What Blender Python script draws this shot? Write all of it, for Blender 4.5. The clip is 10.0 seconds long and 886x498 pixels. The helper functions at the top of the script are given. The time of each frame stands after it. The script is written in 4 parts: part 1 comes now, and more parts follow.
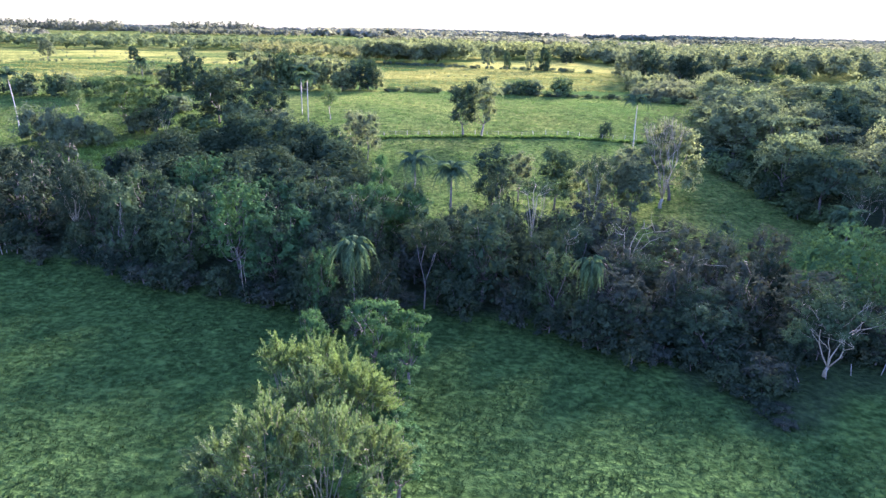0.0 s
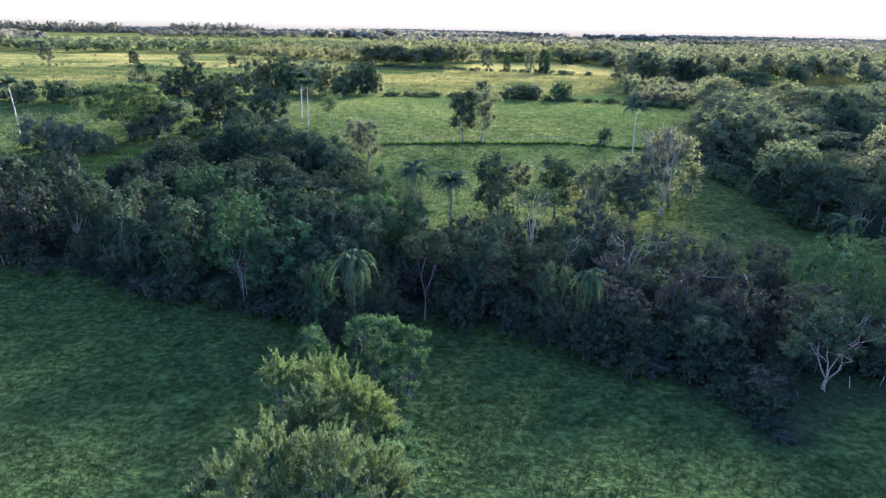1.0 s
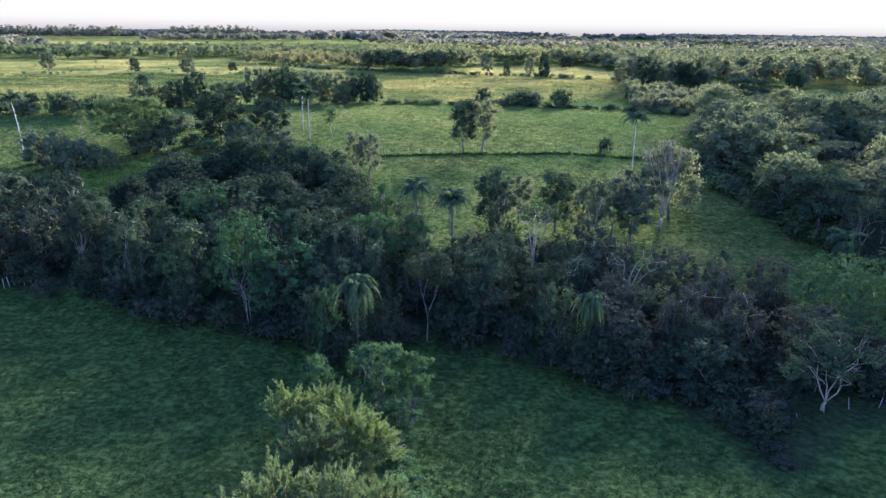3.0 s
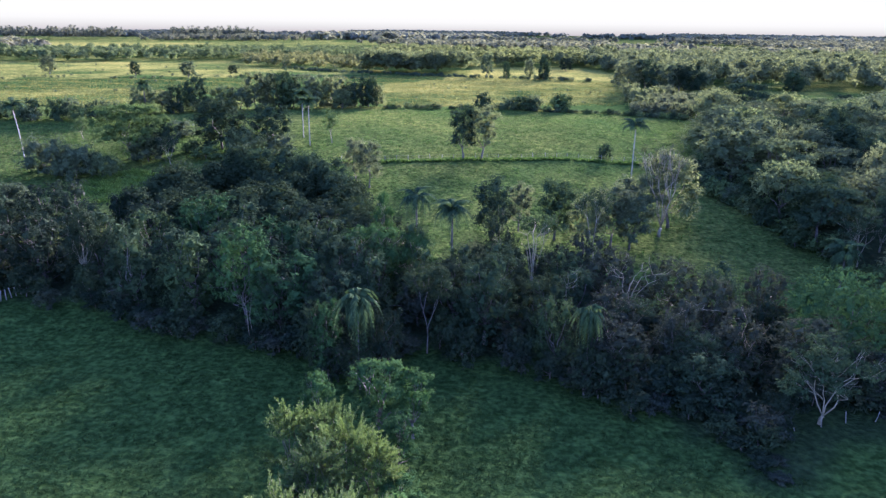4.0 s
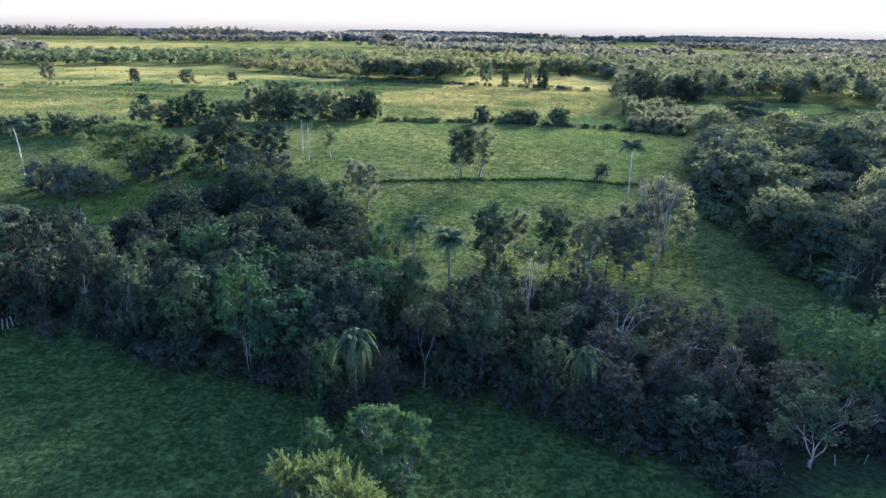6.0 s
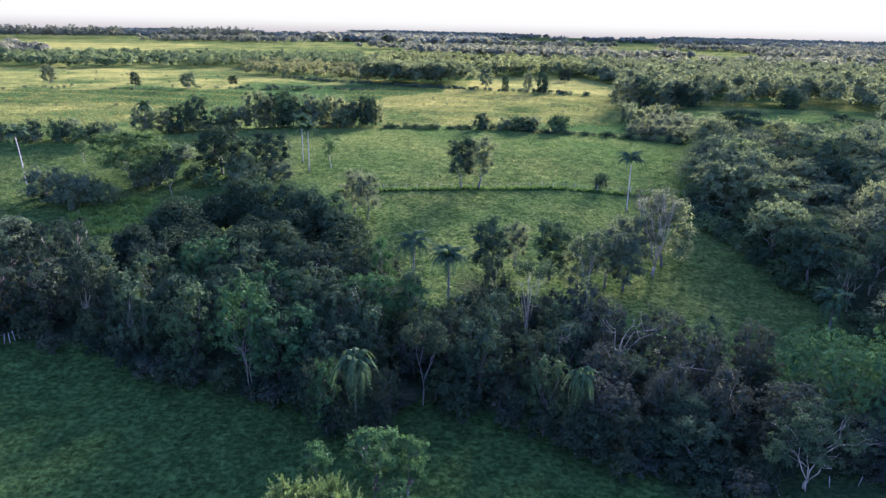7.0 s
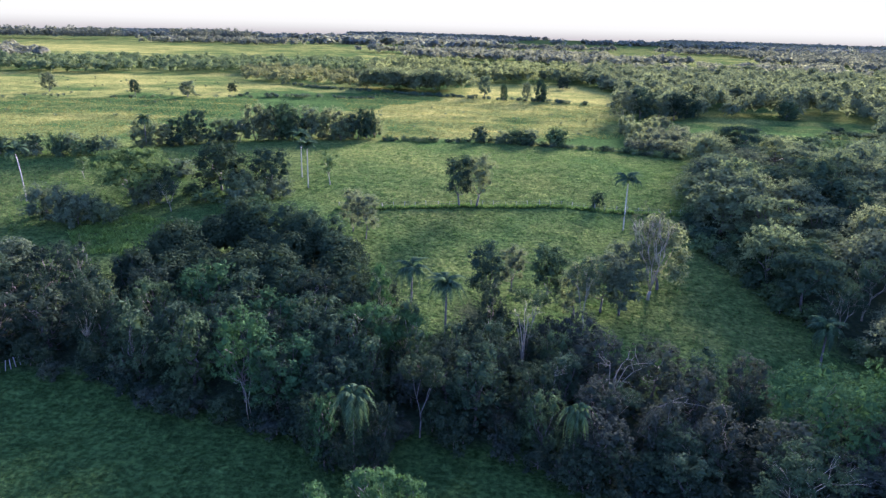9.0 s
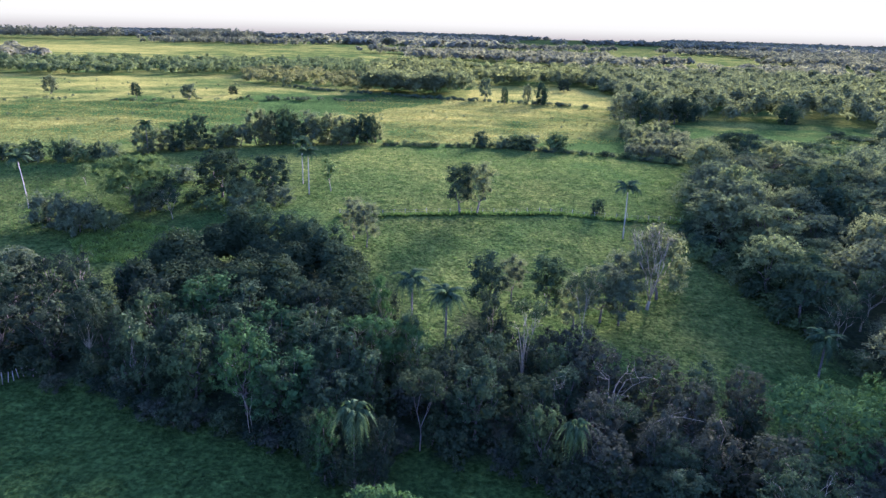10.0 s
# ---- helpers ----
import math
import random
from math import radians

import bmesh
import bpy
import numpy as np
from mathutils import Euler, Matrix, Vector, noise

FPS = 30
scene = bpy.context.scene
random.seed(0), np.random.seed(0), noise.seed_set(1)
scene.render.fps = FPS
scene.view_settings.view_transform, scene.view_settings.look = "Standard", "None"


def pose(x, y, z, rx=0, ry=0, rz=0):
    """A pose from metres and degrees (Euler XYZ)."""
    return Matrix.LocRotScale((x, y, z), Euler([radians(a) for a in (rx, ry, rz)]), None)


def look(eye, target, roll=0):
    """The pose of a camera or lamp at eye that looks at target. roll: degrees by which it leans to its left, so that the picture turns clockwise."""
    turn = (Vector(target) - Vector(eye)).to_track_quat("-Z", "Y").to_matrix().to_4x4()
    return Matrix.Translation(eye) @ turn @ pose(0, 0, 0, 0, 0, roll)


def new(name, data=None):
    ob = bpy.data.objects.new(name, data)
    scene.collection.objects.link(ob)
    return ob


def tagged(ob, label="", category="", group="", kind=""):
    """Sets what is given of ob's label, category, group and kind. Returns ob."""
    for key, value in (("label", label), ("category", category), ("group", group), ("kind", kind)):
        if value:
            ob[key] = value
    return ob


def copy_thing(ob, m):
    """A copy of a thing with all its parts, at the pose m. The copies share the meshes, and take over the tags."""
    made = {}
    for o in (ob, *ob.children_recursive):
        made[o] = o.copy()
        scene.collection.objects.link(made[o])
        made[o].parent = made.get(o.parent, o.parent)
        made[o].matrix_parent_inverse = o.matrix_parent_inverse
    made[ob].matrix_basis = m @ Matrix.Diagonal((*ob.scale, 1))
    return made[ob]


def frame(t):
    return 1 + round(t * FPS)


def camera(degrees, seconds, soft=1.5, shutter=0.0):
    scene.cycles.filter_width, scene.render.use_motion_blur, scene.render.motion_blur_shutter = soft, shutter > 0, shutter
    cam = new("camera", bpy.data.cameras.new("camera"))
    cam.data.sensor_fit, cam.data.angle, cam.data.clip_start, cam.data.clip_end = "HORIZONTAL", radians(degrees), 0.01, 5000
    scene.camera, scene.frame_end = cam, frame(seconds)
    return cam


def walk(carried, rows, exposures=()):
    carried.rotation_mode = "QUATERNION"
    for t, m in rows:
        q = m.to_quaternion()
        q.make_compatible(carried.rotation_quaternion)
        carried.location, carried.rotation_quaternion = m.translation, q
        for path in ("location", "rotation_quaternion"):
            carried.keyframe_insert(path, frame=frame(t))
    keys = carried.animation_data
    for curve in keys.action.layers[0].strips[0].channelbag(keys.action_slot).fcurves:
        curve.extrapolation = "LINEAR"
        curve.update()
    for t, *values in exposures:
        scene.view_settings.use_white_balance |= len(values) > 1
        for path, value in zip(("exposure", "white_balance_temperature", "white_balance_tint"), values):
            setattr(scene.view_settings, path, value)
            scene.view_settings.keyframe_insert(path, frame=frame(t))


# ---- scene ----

cam = camera(65.0, 10.0, soft=1.45)
PATH = [
    (0, (0.52, -0.398, 31.498), (0.511, 1.509, 30.896), 1.4),
    (0.5, (0.52, -0.354, 32.133), (0.509, 1.553, 31.531), 1.25),
    (1, (0.51, -0.317, 32.935), (0.50, 1.59, 32.333), 1.2),
    (1.5, (0.50, -0.262, 33.611), (0.488, 1.645, 33.009), 1.15),
    (2, (0.46, -0.227, 34.212), (0.448, 1.68, 33.611), 1.05),
    (2.5, (0.42, -0.21, 34.887), (0.407, 1.697, 34.285), 0.85),
    (4, (0.43, -0.19, 37.211), (0.416, 1.717, 36.607), 0.7),
    (4.5, (0.44, -0.125, 38.314), (0.427, 1.781, 37.71), 0.72),
    (5, (0.455, -0.026, 39.514), (0.443, 1.88, 38.91), 0.8),
    (5.5, (0.465, 0.052, 40.663), (0.455, 1.958, 40.058), 0.92),
    (7, (0.475, 0.14, 44.288), (0.467, 2.046, 43.682), 1.25),
    (7.5, (0.47, 0.226, 45.44), (0.464, 2.131, 44.835), 1.36),
    (8, (0.46, 0.296, 46.559), (0.456, 2.202, 45.952), 1.45),
    (8.5, (0.48, 0.335, 47.51), (0.474, 2.241, 46.905), 1.52),
    (9, (0.48, 0.352, 48.503), (0.477, 2.259, 47.899), 1.56),
    (9.5, (0.49, 0.375, 49.548), (0.488, 2.281, 48.943), 1.6),
    (10, (0.5, 0.415, 50.512), (0.495, 2.321, 49.906), 1.6),
]
EXPOSURES = [(0, 4.16, 5330, 58), (0.5, 4.08, 5280, 58), (1.0, 3.64, 5210, 58), (2.5, 3.44, 5140, 58), (5.0, 3.44, 5130, 58), (10, 3.44, 5130, 58)]
walk(cam, [(t, look(eye, target, roll)) for t, eye, target, roll in PATH], EXPOSURES)

# ---- light: low evening sun beyond the woods, ahead and to the right ----
SUN_AZ, SUN_EL = 24.0, 12.0
world = bpy.data.worlds.new("sky")
scene.world = world
world.use_nodes = True
wt = world.node_tree
wt.nodes.clear()
sky = wt.nodes.new("ShaderNodeTexSky")
sky.sky_type = "NISHITA"
sky.sun_disc = False
sky.sun_elevation, sky.sun_rotation = radians(SUN_EL), radians(SUN_AZ)
sky.air_density, sky.dust_density, sky.ozone_density = 1.0, 0.6, 3.0
bg = wt.nodes.new("ShaderNodeBackground")
bg.inputs["Strength"].default_value = 0.066
wo = wt.nodes.new("ShaderNodeOutputWorld")
wt.links.new(sky.outputs[0], bg.inputs[0])
wt.links.new(bg.outputs[0], wo.inputs[0])

sun_data = bpy.data.lights.new("sun", "SUN")
sun_data.energy, sun_data.angle, sun_data.color = 5.0, radians(18.0), (1.0, 0.89, 0.7)
sun = new("sun", sun_data)
sd = Vector((math.sin(radians(SUN_AZ)) * math.cos(radians(SUN_EL)), math.cos(radians(SUN_AZ)) * math.cos(radians(SUN_EL)), math.sin(radians(SUN_EL))))
sun.matrix_world = look(sd * 300, (0, 0, 0))


# ---- materials ----
def material(name):
    m = bpy.data.materials.new(name)
    m.use_nodes = True
    nt = m.node_tree
    nt.nodes.clear()
    out = nt.nodes.new("ShaderNodeOutputMaterial")
    return m, nt, out


def ramp(nt, fac, stops):
    r = nt.nodes.new("ShaderNodeValToRGB")
    while len(r.color_ramp.elements) < len(stops):
        r.color_ramp.elements.new(0.5)
    for e, (p, c) in zip(r.color_ramp.elements, stops):
        e.position, e.color = p, (*c, 1)
    nt.links.new(fac, r.inputs[0])
    return r.outputs[0]


def noise_tex(nt, scale, detail=4, vector=None, rough=0.6):
    n = nt.nodes.new("ShaderNodeTexNoise")
    n.inputs["Scale"].default_value, n.inputs["Detail"].default_value, n.inputs["Roughness"].default_value = scale, detail, rough
    if vector is not None:
        nt.links.new(vector, n.inputs["Vector"])
    return n.outputs["Fac"]


def mixed(nt, kind, fac, a, b):
    n = nt.nodes.new("ShaderNodeMix")
    n.data_type, n.blend_type = "RGBA", kind
    for sock, v in ((n.inputs[0], fac), (n.inputs[6], a), (n.inputs[7], b)):
        if hasattr(v, "links"):
            nt.links.new(v, sock)
        elif isinstance(v, (int, float)):
            sock.default_value = v
        else:
            sock.default_value = (*v, 1)
    return n.outputs[2]


def leaf_material(name, dark, mid, light, glow=0.36, vary=True):
    """Foliage: each leaf and each tree a little different, light passing through the leaf."""
    m, nt, out = material(name)
    geo = nt.nodes.new("ShaderNodeNewGeometry")
    info = nt.nodes.new("ShaderNodeObjectInfo")
    c = ramp(nt, geo.outputs["Random Per Island"], [(0.0, dark), (0.55, mid), (1.0, light)])
    big = noise_tex(nt, 0.45, 2, geo.outputs["Position"])
    c = mixed(nt, "MULTIPLY", 1.0, c, ramp(nt, big, [(0.3, (0.74, 0.78, 0.8)), (0.7, (1.2, 1.2, 1.08))]))
    if vary:
        c = mixed(nt, "MULTIPLY", 1.0, c, ramp(nt, info.outputs["Random"], [(0.0, (0.78, 0.84, 0.88)), (0.5, (1.0, 1.0, 1.0)), (1.0, (1.2, 1.22, 0.98))]))
    p = nt.nodes.new("ShaderNodeBsdfDiffuse")
    nt.links.new(c, p.inputs["Color"])
    tr = nt.nodes.new("ShaderNodeBsdfTranslucent")
    nt.links.new(mixed(nt, "MULTIPLY", 1.0, c, (1.1, 1.15, 0.7)), tr.inputs[0])
    mx = nt.nodes.new("ShaderNodeMixShader")
    mx.inputs[0].default_value = glow
    nt.links.new(p.outputs[0], mx.inputs[1])
    nt.links.new(tr.outputs[0], mx.inputs[2])
    nt.links.new(mx.outputs[0], out.inputs[0])
    return m


def plain_material(name, a, b, scale=3.0, rough=0.85, bump=0.3):
    m, nt, out = material(name)
    geo = nt.nodes.new("ShaderNodeNewGeometry")
    f = noise_tex(nt, scale, 5, geo.outputs["Position"])
    p = nt.nodes.new("ShaderNodeBsdfPrincipled")
    p.inputs["Roughness"].default_value = rough
    nt.links.new(ramp(nt, f, [(0.3, a), (0.7, b)]), p.inputs["Base Color"])
    bm_ = nt.nodes.new("ShaderNodeBump")
    bm_.inputs["Strength"].default_value = bump
    bm_.inputs["Distance"].default_value = 0.03
    nt.links.new(f, bm_.inputs["Height"])
    nt.links.new(bm_.outputs[0], p.inputs["Normal"])
    nt.links.new(p.outputs[0], out.inputs[0])
    return m


def ground_material():
    """Pasture: lush and dry grass in swathes, bare earth and darker ground under trees, clumps at several scales."""
    m, nt, out = material("pasture")
    geo = nt.nodes.new("ShaderNodeNewGeometry")
    pos = geo.outputs["Position"]

    def add(a, k, b):
        n = nt.nodes.new("ShaderNodeMath")
        n.operation = "MULTIPLY_ADD"
        nt.links.new(a, n.inputs[0])
        n.inputs[1].default_value = k
        if hasattr(b, "links"):
            nt.links.new(b, n.inputs[2])
        else:
            n.inputs[2].default_value = b
        return n.outputs[0]

    fine = noise_tex(nt, 1.1, 6, pos, 0.72)
    wide = noise_tex(nt, 0.03, 5, pos, 0.68)
    clump = noise_tex(nt, 0.45, 4, pos, 0.6)
    tuft = noise_tex(nt, 1.5, 2, pos, 0.5)
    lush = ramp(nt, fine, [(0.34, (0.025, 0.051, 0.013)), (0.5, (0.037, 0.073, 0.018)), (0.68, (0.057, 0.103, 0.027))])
    dry = ramp(nt, fine, [(0.34, (0.12, 0.138, 0.028)), (0.5, (0.205, 0.204, 0.046)), (0.66, (0.3, 0.272, 0.075))])
    att = nt.nodes.new("ShaderNodeAttribute")
    att.attribute_name = "dry"
    band = nt.nodes.new("ShaderNodeAttribute")
    band.attribute_name = "band"
    swath = nt.nodes.new("ShaderNodeMath")
    swath.operation = "MULTIPLY"
    nt.links.new(add(wide, 3.4, -1.7), swath.inputs[0])
    nt.links.new(band.outputs["Fac"], swath.inputs[1])
    fac = add(swath.outputs[0], 1.0, add(clump, 0.3, add(att.outputs["Fac"], 1.15, -0.42)))
    lim = nt.nodes.new("ShaderNodeClamp")
    nt.links.new(fac, lim.inputs[0])
    c = mixed(nt, "MIX", lim.outputs[0], lush, dry)
    mp = nt.nodes.new("ShaderNodeMapping")
    mp.inputs["Scale"].default_value = (0.16, 0.8, 0.8)
    nt.links.new(pos, mp.inputs["Vector"])
    streak = noise_tex(nt, 0.55, 4, mp.outputs[0], 0.65)
    c = mixed(nt, "MULTIPLY", 1.0, c, ramp(nt, clump, [(0.34, (0.72, 0.76, 0.72)), (0.5, (1.0, 1.0, 1.0)), (0.66, (1.2, 1.18, 1.1))]))
    c = mixed(nt, "MULTIPLY", 1.0, c, ramp(nt, tuft, [(0.36, (0.6, 0.65, 0.62)), (0.5, (1.0, 1.0, 1.0)), (0.64, (1.36, 1.32, 1.2))]))
    c = mixed(nt, "MULTIPLY", 1.0, c, ramp(nt, streak, [(0.3, (0.84, 0.88, 0.86)), (0.52, (1.0, 1.0, 1.0)), (0.72, (1.16, 1.12, 1.06))]))
    dark_ground = nt.nodes.new("ShaderNodeAttribute")
    dark_ground.attribute_name = "dark_ground"
    c = mixed(nt, "MIX", dark_ground.outputs["Fac"], c, ramp(nt, fine, [(0.3, (0.014, 0.02, 0.012)), (0.7, (0.03, 0.036, 0.022))]))
    p = nt.nodes.new("ShaderNodeBsdfPrincipled")
    p.inputs["Roughness"].default_value = 0.9
    p.inputs["Specular IOR Level"].default_value = 0.0
    nt.links.new(c, p.inputs["Base Color"])
    bm_ = nt.nodes.new("ShaderNodeBump")
    bm_.inputs["Strength"].default_value = 0.8
    bm_.inputs["Distance"].default_value = 0.4
    nt.links.new(add(clump, 0.8, add(fine, 0.4, add(tuft, 0.9, 0.0))), bm_.inputs["Height"])
    nt.links.new(bm_.outputs[0], p.inputs["Normal"])
    nt.links.new(p.outputs[0], out.inputs[0])
    return m


# Dark, mid and dun greens, dimmed further to imitate a hedgerow in shade.
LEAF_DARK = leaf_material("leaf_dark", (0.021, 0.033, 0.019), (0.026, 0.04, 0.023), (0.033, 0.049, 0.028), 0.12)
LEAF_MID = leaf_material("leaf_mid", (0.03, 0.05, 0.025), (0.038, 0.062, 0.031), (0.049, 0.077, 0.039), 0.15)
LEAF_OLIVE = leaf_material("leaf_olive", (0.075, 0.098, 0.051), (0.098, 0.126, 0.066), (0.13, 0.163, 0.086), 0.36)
LEAF_SAGE = leaf_material("leaf_sage", (0.085, 0.1, 0.056), (0.112, 0.13, 0.073), (0.145, 0.166, 0.094), 0.42)
# Distant leaves: haze is painted in as paler colour and stronger translucency.
LEAF_HAZED_FAR = leaf_material("leaf_hazed_far", (0.16, 0.165, 0.122), (0.2, 0.205, 0.15), (0.245, 0.25, 0.182), 0.48)
LEAF_HAZED = leaf_material("leaf_hazed", (0.12, 0.125, 0.088), (0.158, 0.163, 0.115), (0.2, 0.205, 0.145), 0.46)
LEAF_LIGHT = leaf_material("leaf_light", (0.07, 0.106, 0.036), (0.093, 0.137, 0.047), (0.123, 0.174, 0.063), 0.17)
LEAF_BRIGHT = leaf_material("leaf_bright", (0.03, 0.066, 0.024), (0.038, 0.082, 0.03), (0.05, 0.104, 0.039), 0.12)
LEAF_LIVE = leaf_material("leaf_live", (0.034, 0.075, 0.024), (0.046, 0.098, 0.032), (0.062, 0.125, 0.043), 0.22)
LEAF_SUNNY = leaf_material("leaf_sunny", (0.05, 0.082, 0.026), (0.068, 0.108, 0.035), (0.094, 0.144, 0.048), 0.3)
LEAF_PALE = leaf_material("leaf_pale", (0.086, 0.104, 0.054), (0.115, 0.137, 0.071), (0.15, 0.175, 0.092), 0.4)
LEAF_STRIP = leaf_material("leaf_strip", (0.1, 0.118, 0.055), (0.138, 0.158, 0.074), (0.182, 0.204, 0.096), 0.5)
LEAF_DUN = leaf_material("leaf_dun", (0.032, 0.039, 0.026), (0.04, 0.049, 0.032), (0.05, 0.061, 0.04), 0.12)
LEAF_BROWN = leaf_material("leaf_brown", (0.046, 0.06, 0.032), (0.06, 0.076, 0.04), (0.078, 0.096, 0.052), 0.2)
# Tall blades coloured paler to imitate direct sun on one patch.
LEAF_TALL_LIT = leaf_material("tall_lit_blades", (0.1, 0.17, 0.035), (0.15, 0.24, 0.05), (0.21, 0.31, 0.075), 0.4, False)
LEAF_SCRUB = leaf_material("leaf_scrub", (0.1, 0.112, 0.05), (0.15, 0.158, 0.07), (0.21, 0.21, 0.098), 0.4)
PALM_LEAF = leaf_material("palm_leaf", (0.028, 0.05, 0.024), (0.042, 0.072, 0.034), (0.064, 0.102, 0.05), 0.25)
GRASS = leaf_material("grass_blades", (0.05, 0.1, 0.024), (0.074, 0.136, 0.034), (0.105, 0.18, 0.05), 0.35, False)
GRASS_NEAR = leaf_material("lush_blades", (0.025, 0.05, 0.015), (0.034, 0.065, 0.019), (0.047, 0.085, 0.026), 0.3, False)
GRASS_DRY = leaf_material("dry_grass", (0.12, 0.126, 0.03), (0.175, 0.17, 0.045), (0.245, 0.22, 0.072), 0.28, False)
BARK = plain_material("bark", (0.06, 0.05, 0.04), (0.16, 0.14, 0.115))
BARK_PALE = plain_material("pale_bark", (0.19, 0.165, 0.105), (0.33, 0.29, 0.19))
BARK_GREY = plain_material("grey_bark", (0.09, 0.08, 0.062), (0.2, 0.18, 0.145))
BARK_PALM = plain_material("palm_bark", (0.27, 0.245, 0.18), (0.42, 0.385, 0.29), 1.2)
WOOD_POST = plain_material("weathered_post", (0.17, 0.16, 0.13), (0.34, 0.32, 0.27), 6.0)
WIRE = plain_material("rusty_wire", (0.1, 0.09, 0.08), (0.2, 0.19, 0.18), 9.0, 0.5)
PASTURE = ground_material()


# ---- the lie of the land ----
def smooth(t):
    t = np.clip(t, 0, 1)
    return t * t * (3 - 2 * t)


def land(x, y):
    """Height of the ground: a flat foreground, then a slope up to a plain."""
    x, y = np.asarray(x, float), np.asarray(y, float)
    z = 10.8 * smooth((y - 70) / 150) + 1.5 * smooth((-x - 60) / 60) * smooth((y - 90) / 60) + np.maximum(0, y - 300) * 0.0013
    z = z - 0.0102 * np.maximum(0, -x - 150) * smooth((y - 700) / 600)
    near = smooth(1 - np.hypot(x, y) / 900)
    z = z + 0.4 * smooth((y - 245) / 30) * smooth((450 - y) / 40) * np.sin(y * 0.24 + 0.8 * np.sin(x * 0.045) + 0.02 * x)
    return z + near * (0.12 * np.sin(x * 0.31 + 1.3 * np.sin(y * 0.17)) * np.sin(y * 0.27) + 0.15 * np.sin(x * 0.09 + 2) * np.sin(y * 0.11 + 1))


def inside(poly, x, y):
    x, y = np.asarray(x, float), np.asarray(y, float)
    res = np.zeros(x.shape, bool)
    for (x0, y0), (x1, y1) in zip(poly, poly[1:] + poly[:1]):
        if y0 != y1:
            res ^= ((y0 > y) != (y1 > y)) & (x < (x1 - x0) * (y - y0) / (y1 - y0) + x0)
    return res


HEDGE_LEFT = [(-150, 94), (-75, 95), (-60, 92), (-46, 88), (-32, 80), (-20, 78), (-12, 78), (-12, 98), (-17, 124), (-24, 131), (-42, 136), (-51, 126), (-55, 112), (-72, 110), (-150, 110)]
LOW_LEFT = [(-150, 110), (-74, 110), (-76, 122), (-100, 130), (-150, 138)]
HEDGE_MID = [(-20, 78), (-5, 77), (11, 73), (18, 67), (27, 61), (30, 58), (34, 63), (38, 66), (46, 66), (60, 62), (75, 58), (75, 76), (46, 82), (24, 90), (17, 100), (6, 102), (-2, 96), (-12, 98)]
WOOD_RIGHT = [(75, 58), (170, 40), (290, 250), (205, 330), (178, 288), (132, 206), (112, 204), (98, 212), (86, 222), (80, 224), (76, 200), (63, 172), (58, 152), (57, 137), (60, 125), (64, 110), (66, 96), (75, 76)]
SPUR = [(24, 62), (28.5, 50), (31, 50), (37, 57), (60, 58), (60, 64), (36, 64)]
FIELD_BACK = [(10, 402), (40, 399), (95, 388), (112, 430), (98, 520), (18, 520)]
FIELD_GOLD = [(-23, 247), (66, 262), (92, 378), (60, 392), (-39, 428), (-60, 380), (-35, 300)]
FIELD_LEFT = [(-160, 221), (-105, 222), (-88, 300), (-95, 358), (-206, 330), (-290, 300)]
FIELD_LEFT_FAR = [(-230, 345), (-98, 372), (-118, 400), (-146, 520), (-330, 470), (-360, 400)]
FIELD_FAR = [(-620, 780), (-330, 850), (-380, 1150), (-820, 1180)]
FIELD_GREEN = [(-88, 300), (-40, 329), (-26, 363), (-2, 390), (-3, 436), (-39, 428), (-100, 404), (-112, 382)]
CLEARING = [(98, 266), (112, 280), (130, 268), (150, 286), (168, 312), (162, 332), (112, 342), (96, 300)]


def mesh_of(name, verts, faces, mat, attrs=()):
    me = bpy.data.meshes.new(name)
    me.from_pydata(np.asarray(verts).tolist(), [], faces if isinstance(faces, list) else faces.tolist())
    me.materials.append(mat)
    for key, vals in attrs:
        a = me.attributes.new(key, "FLOAT", "POINT")
        a.data.foreach_set("value", np.asarray(vals, np.float32))
    return me


def spread(a, b, n, mid, tight):
    """n steps from a to b, close together round mid."""
    lo, hi = math.asinh((a - mid) / tight), math.asinh((b - mid) / tight)
    return mid + tight * np.sinh(np.linspace(lo, hi, n))


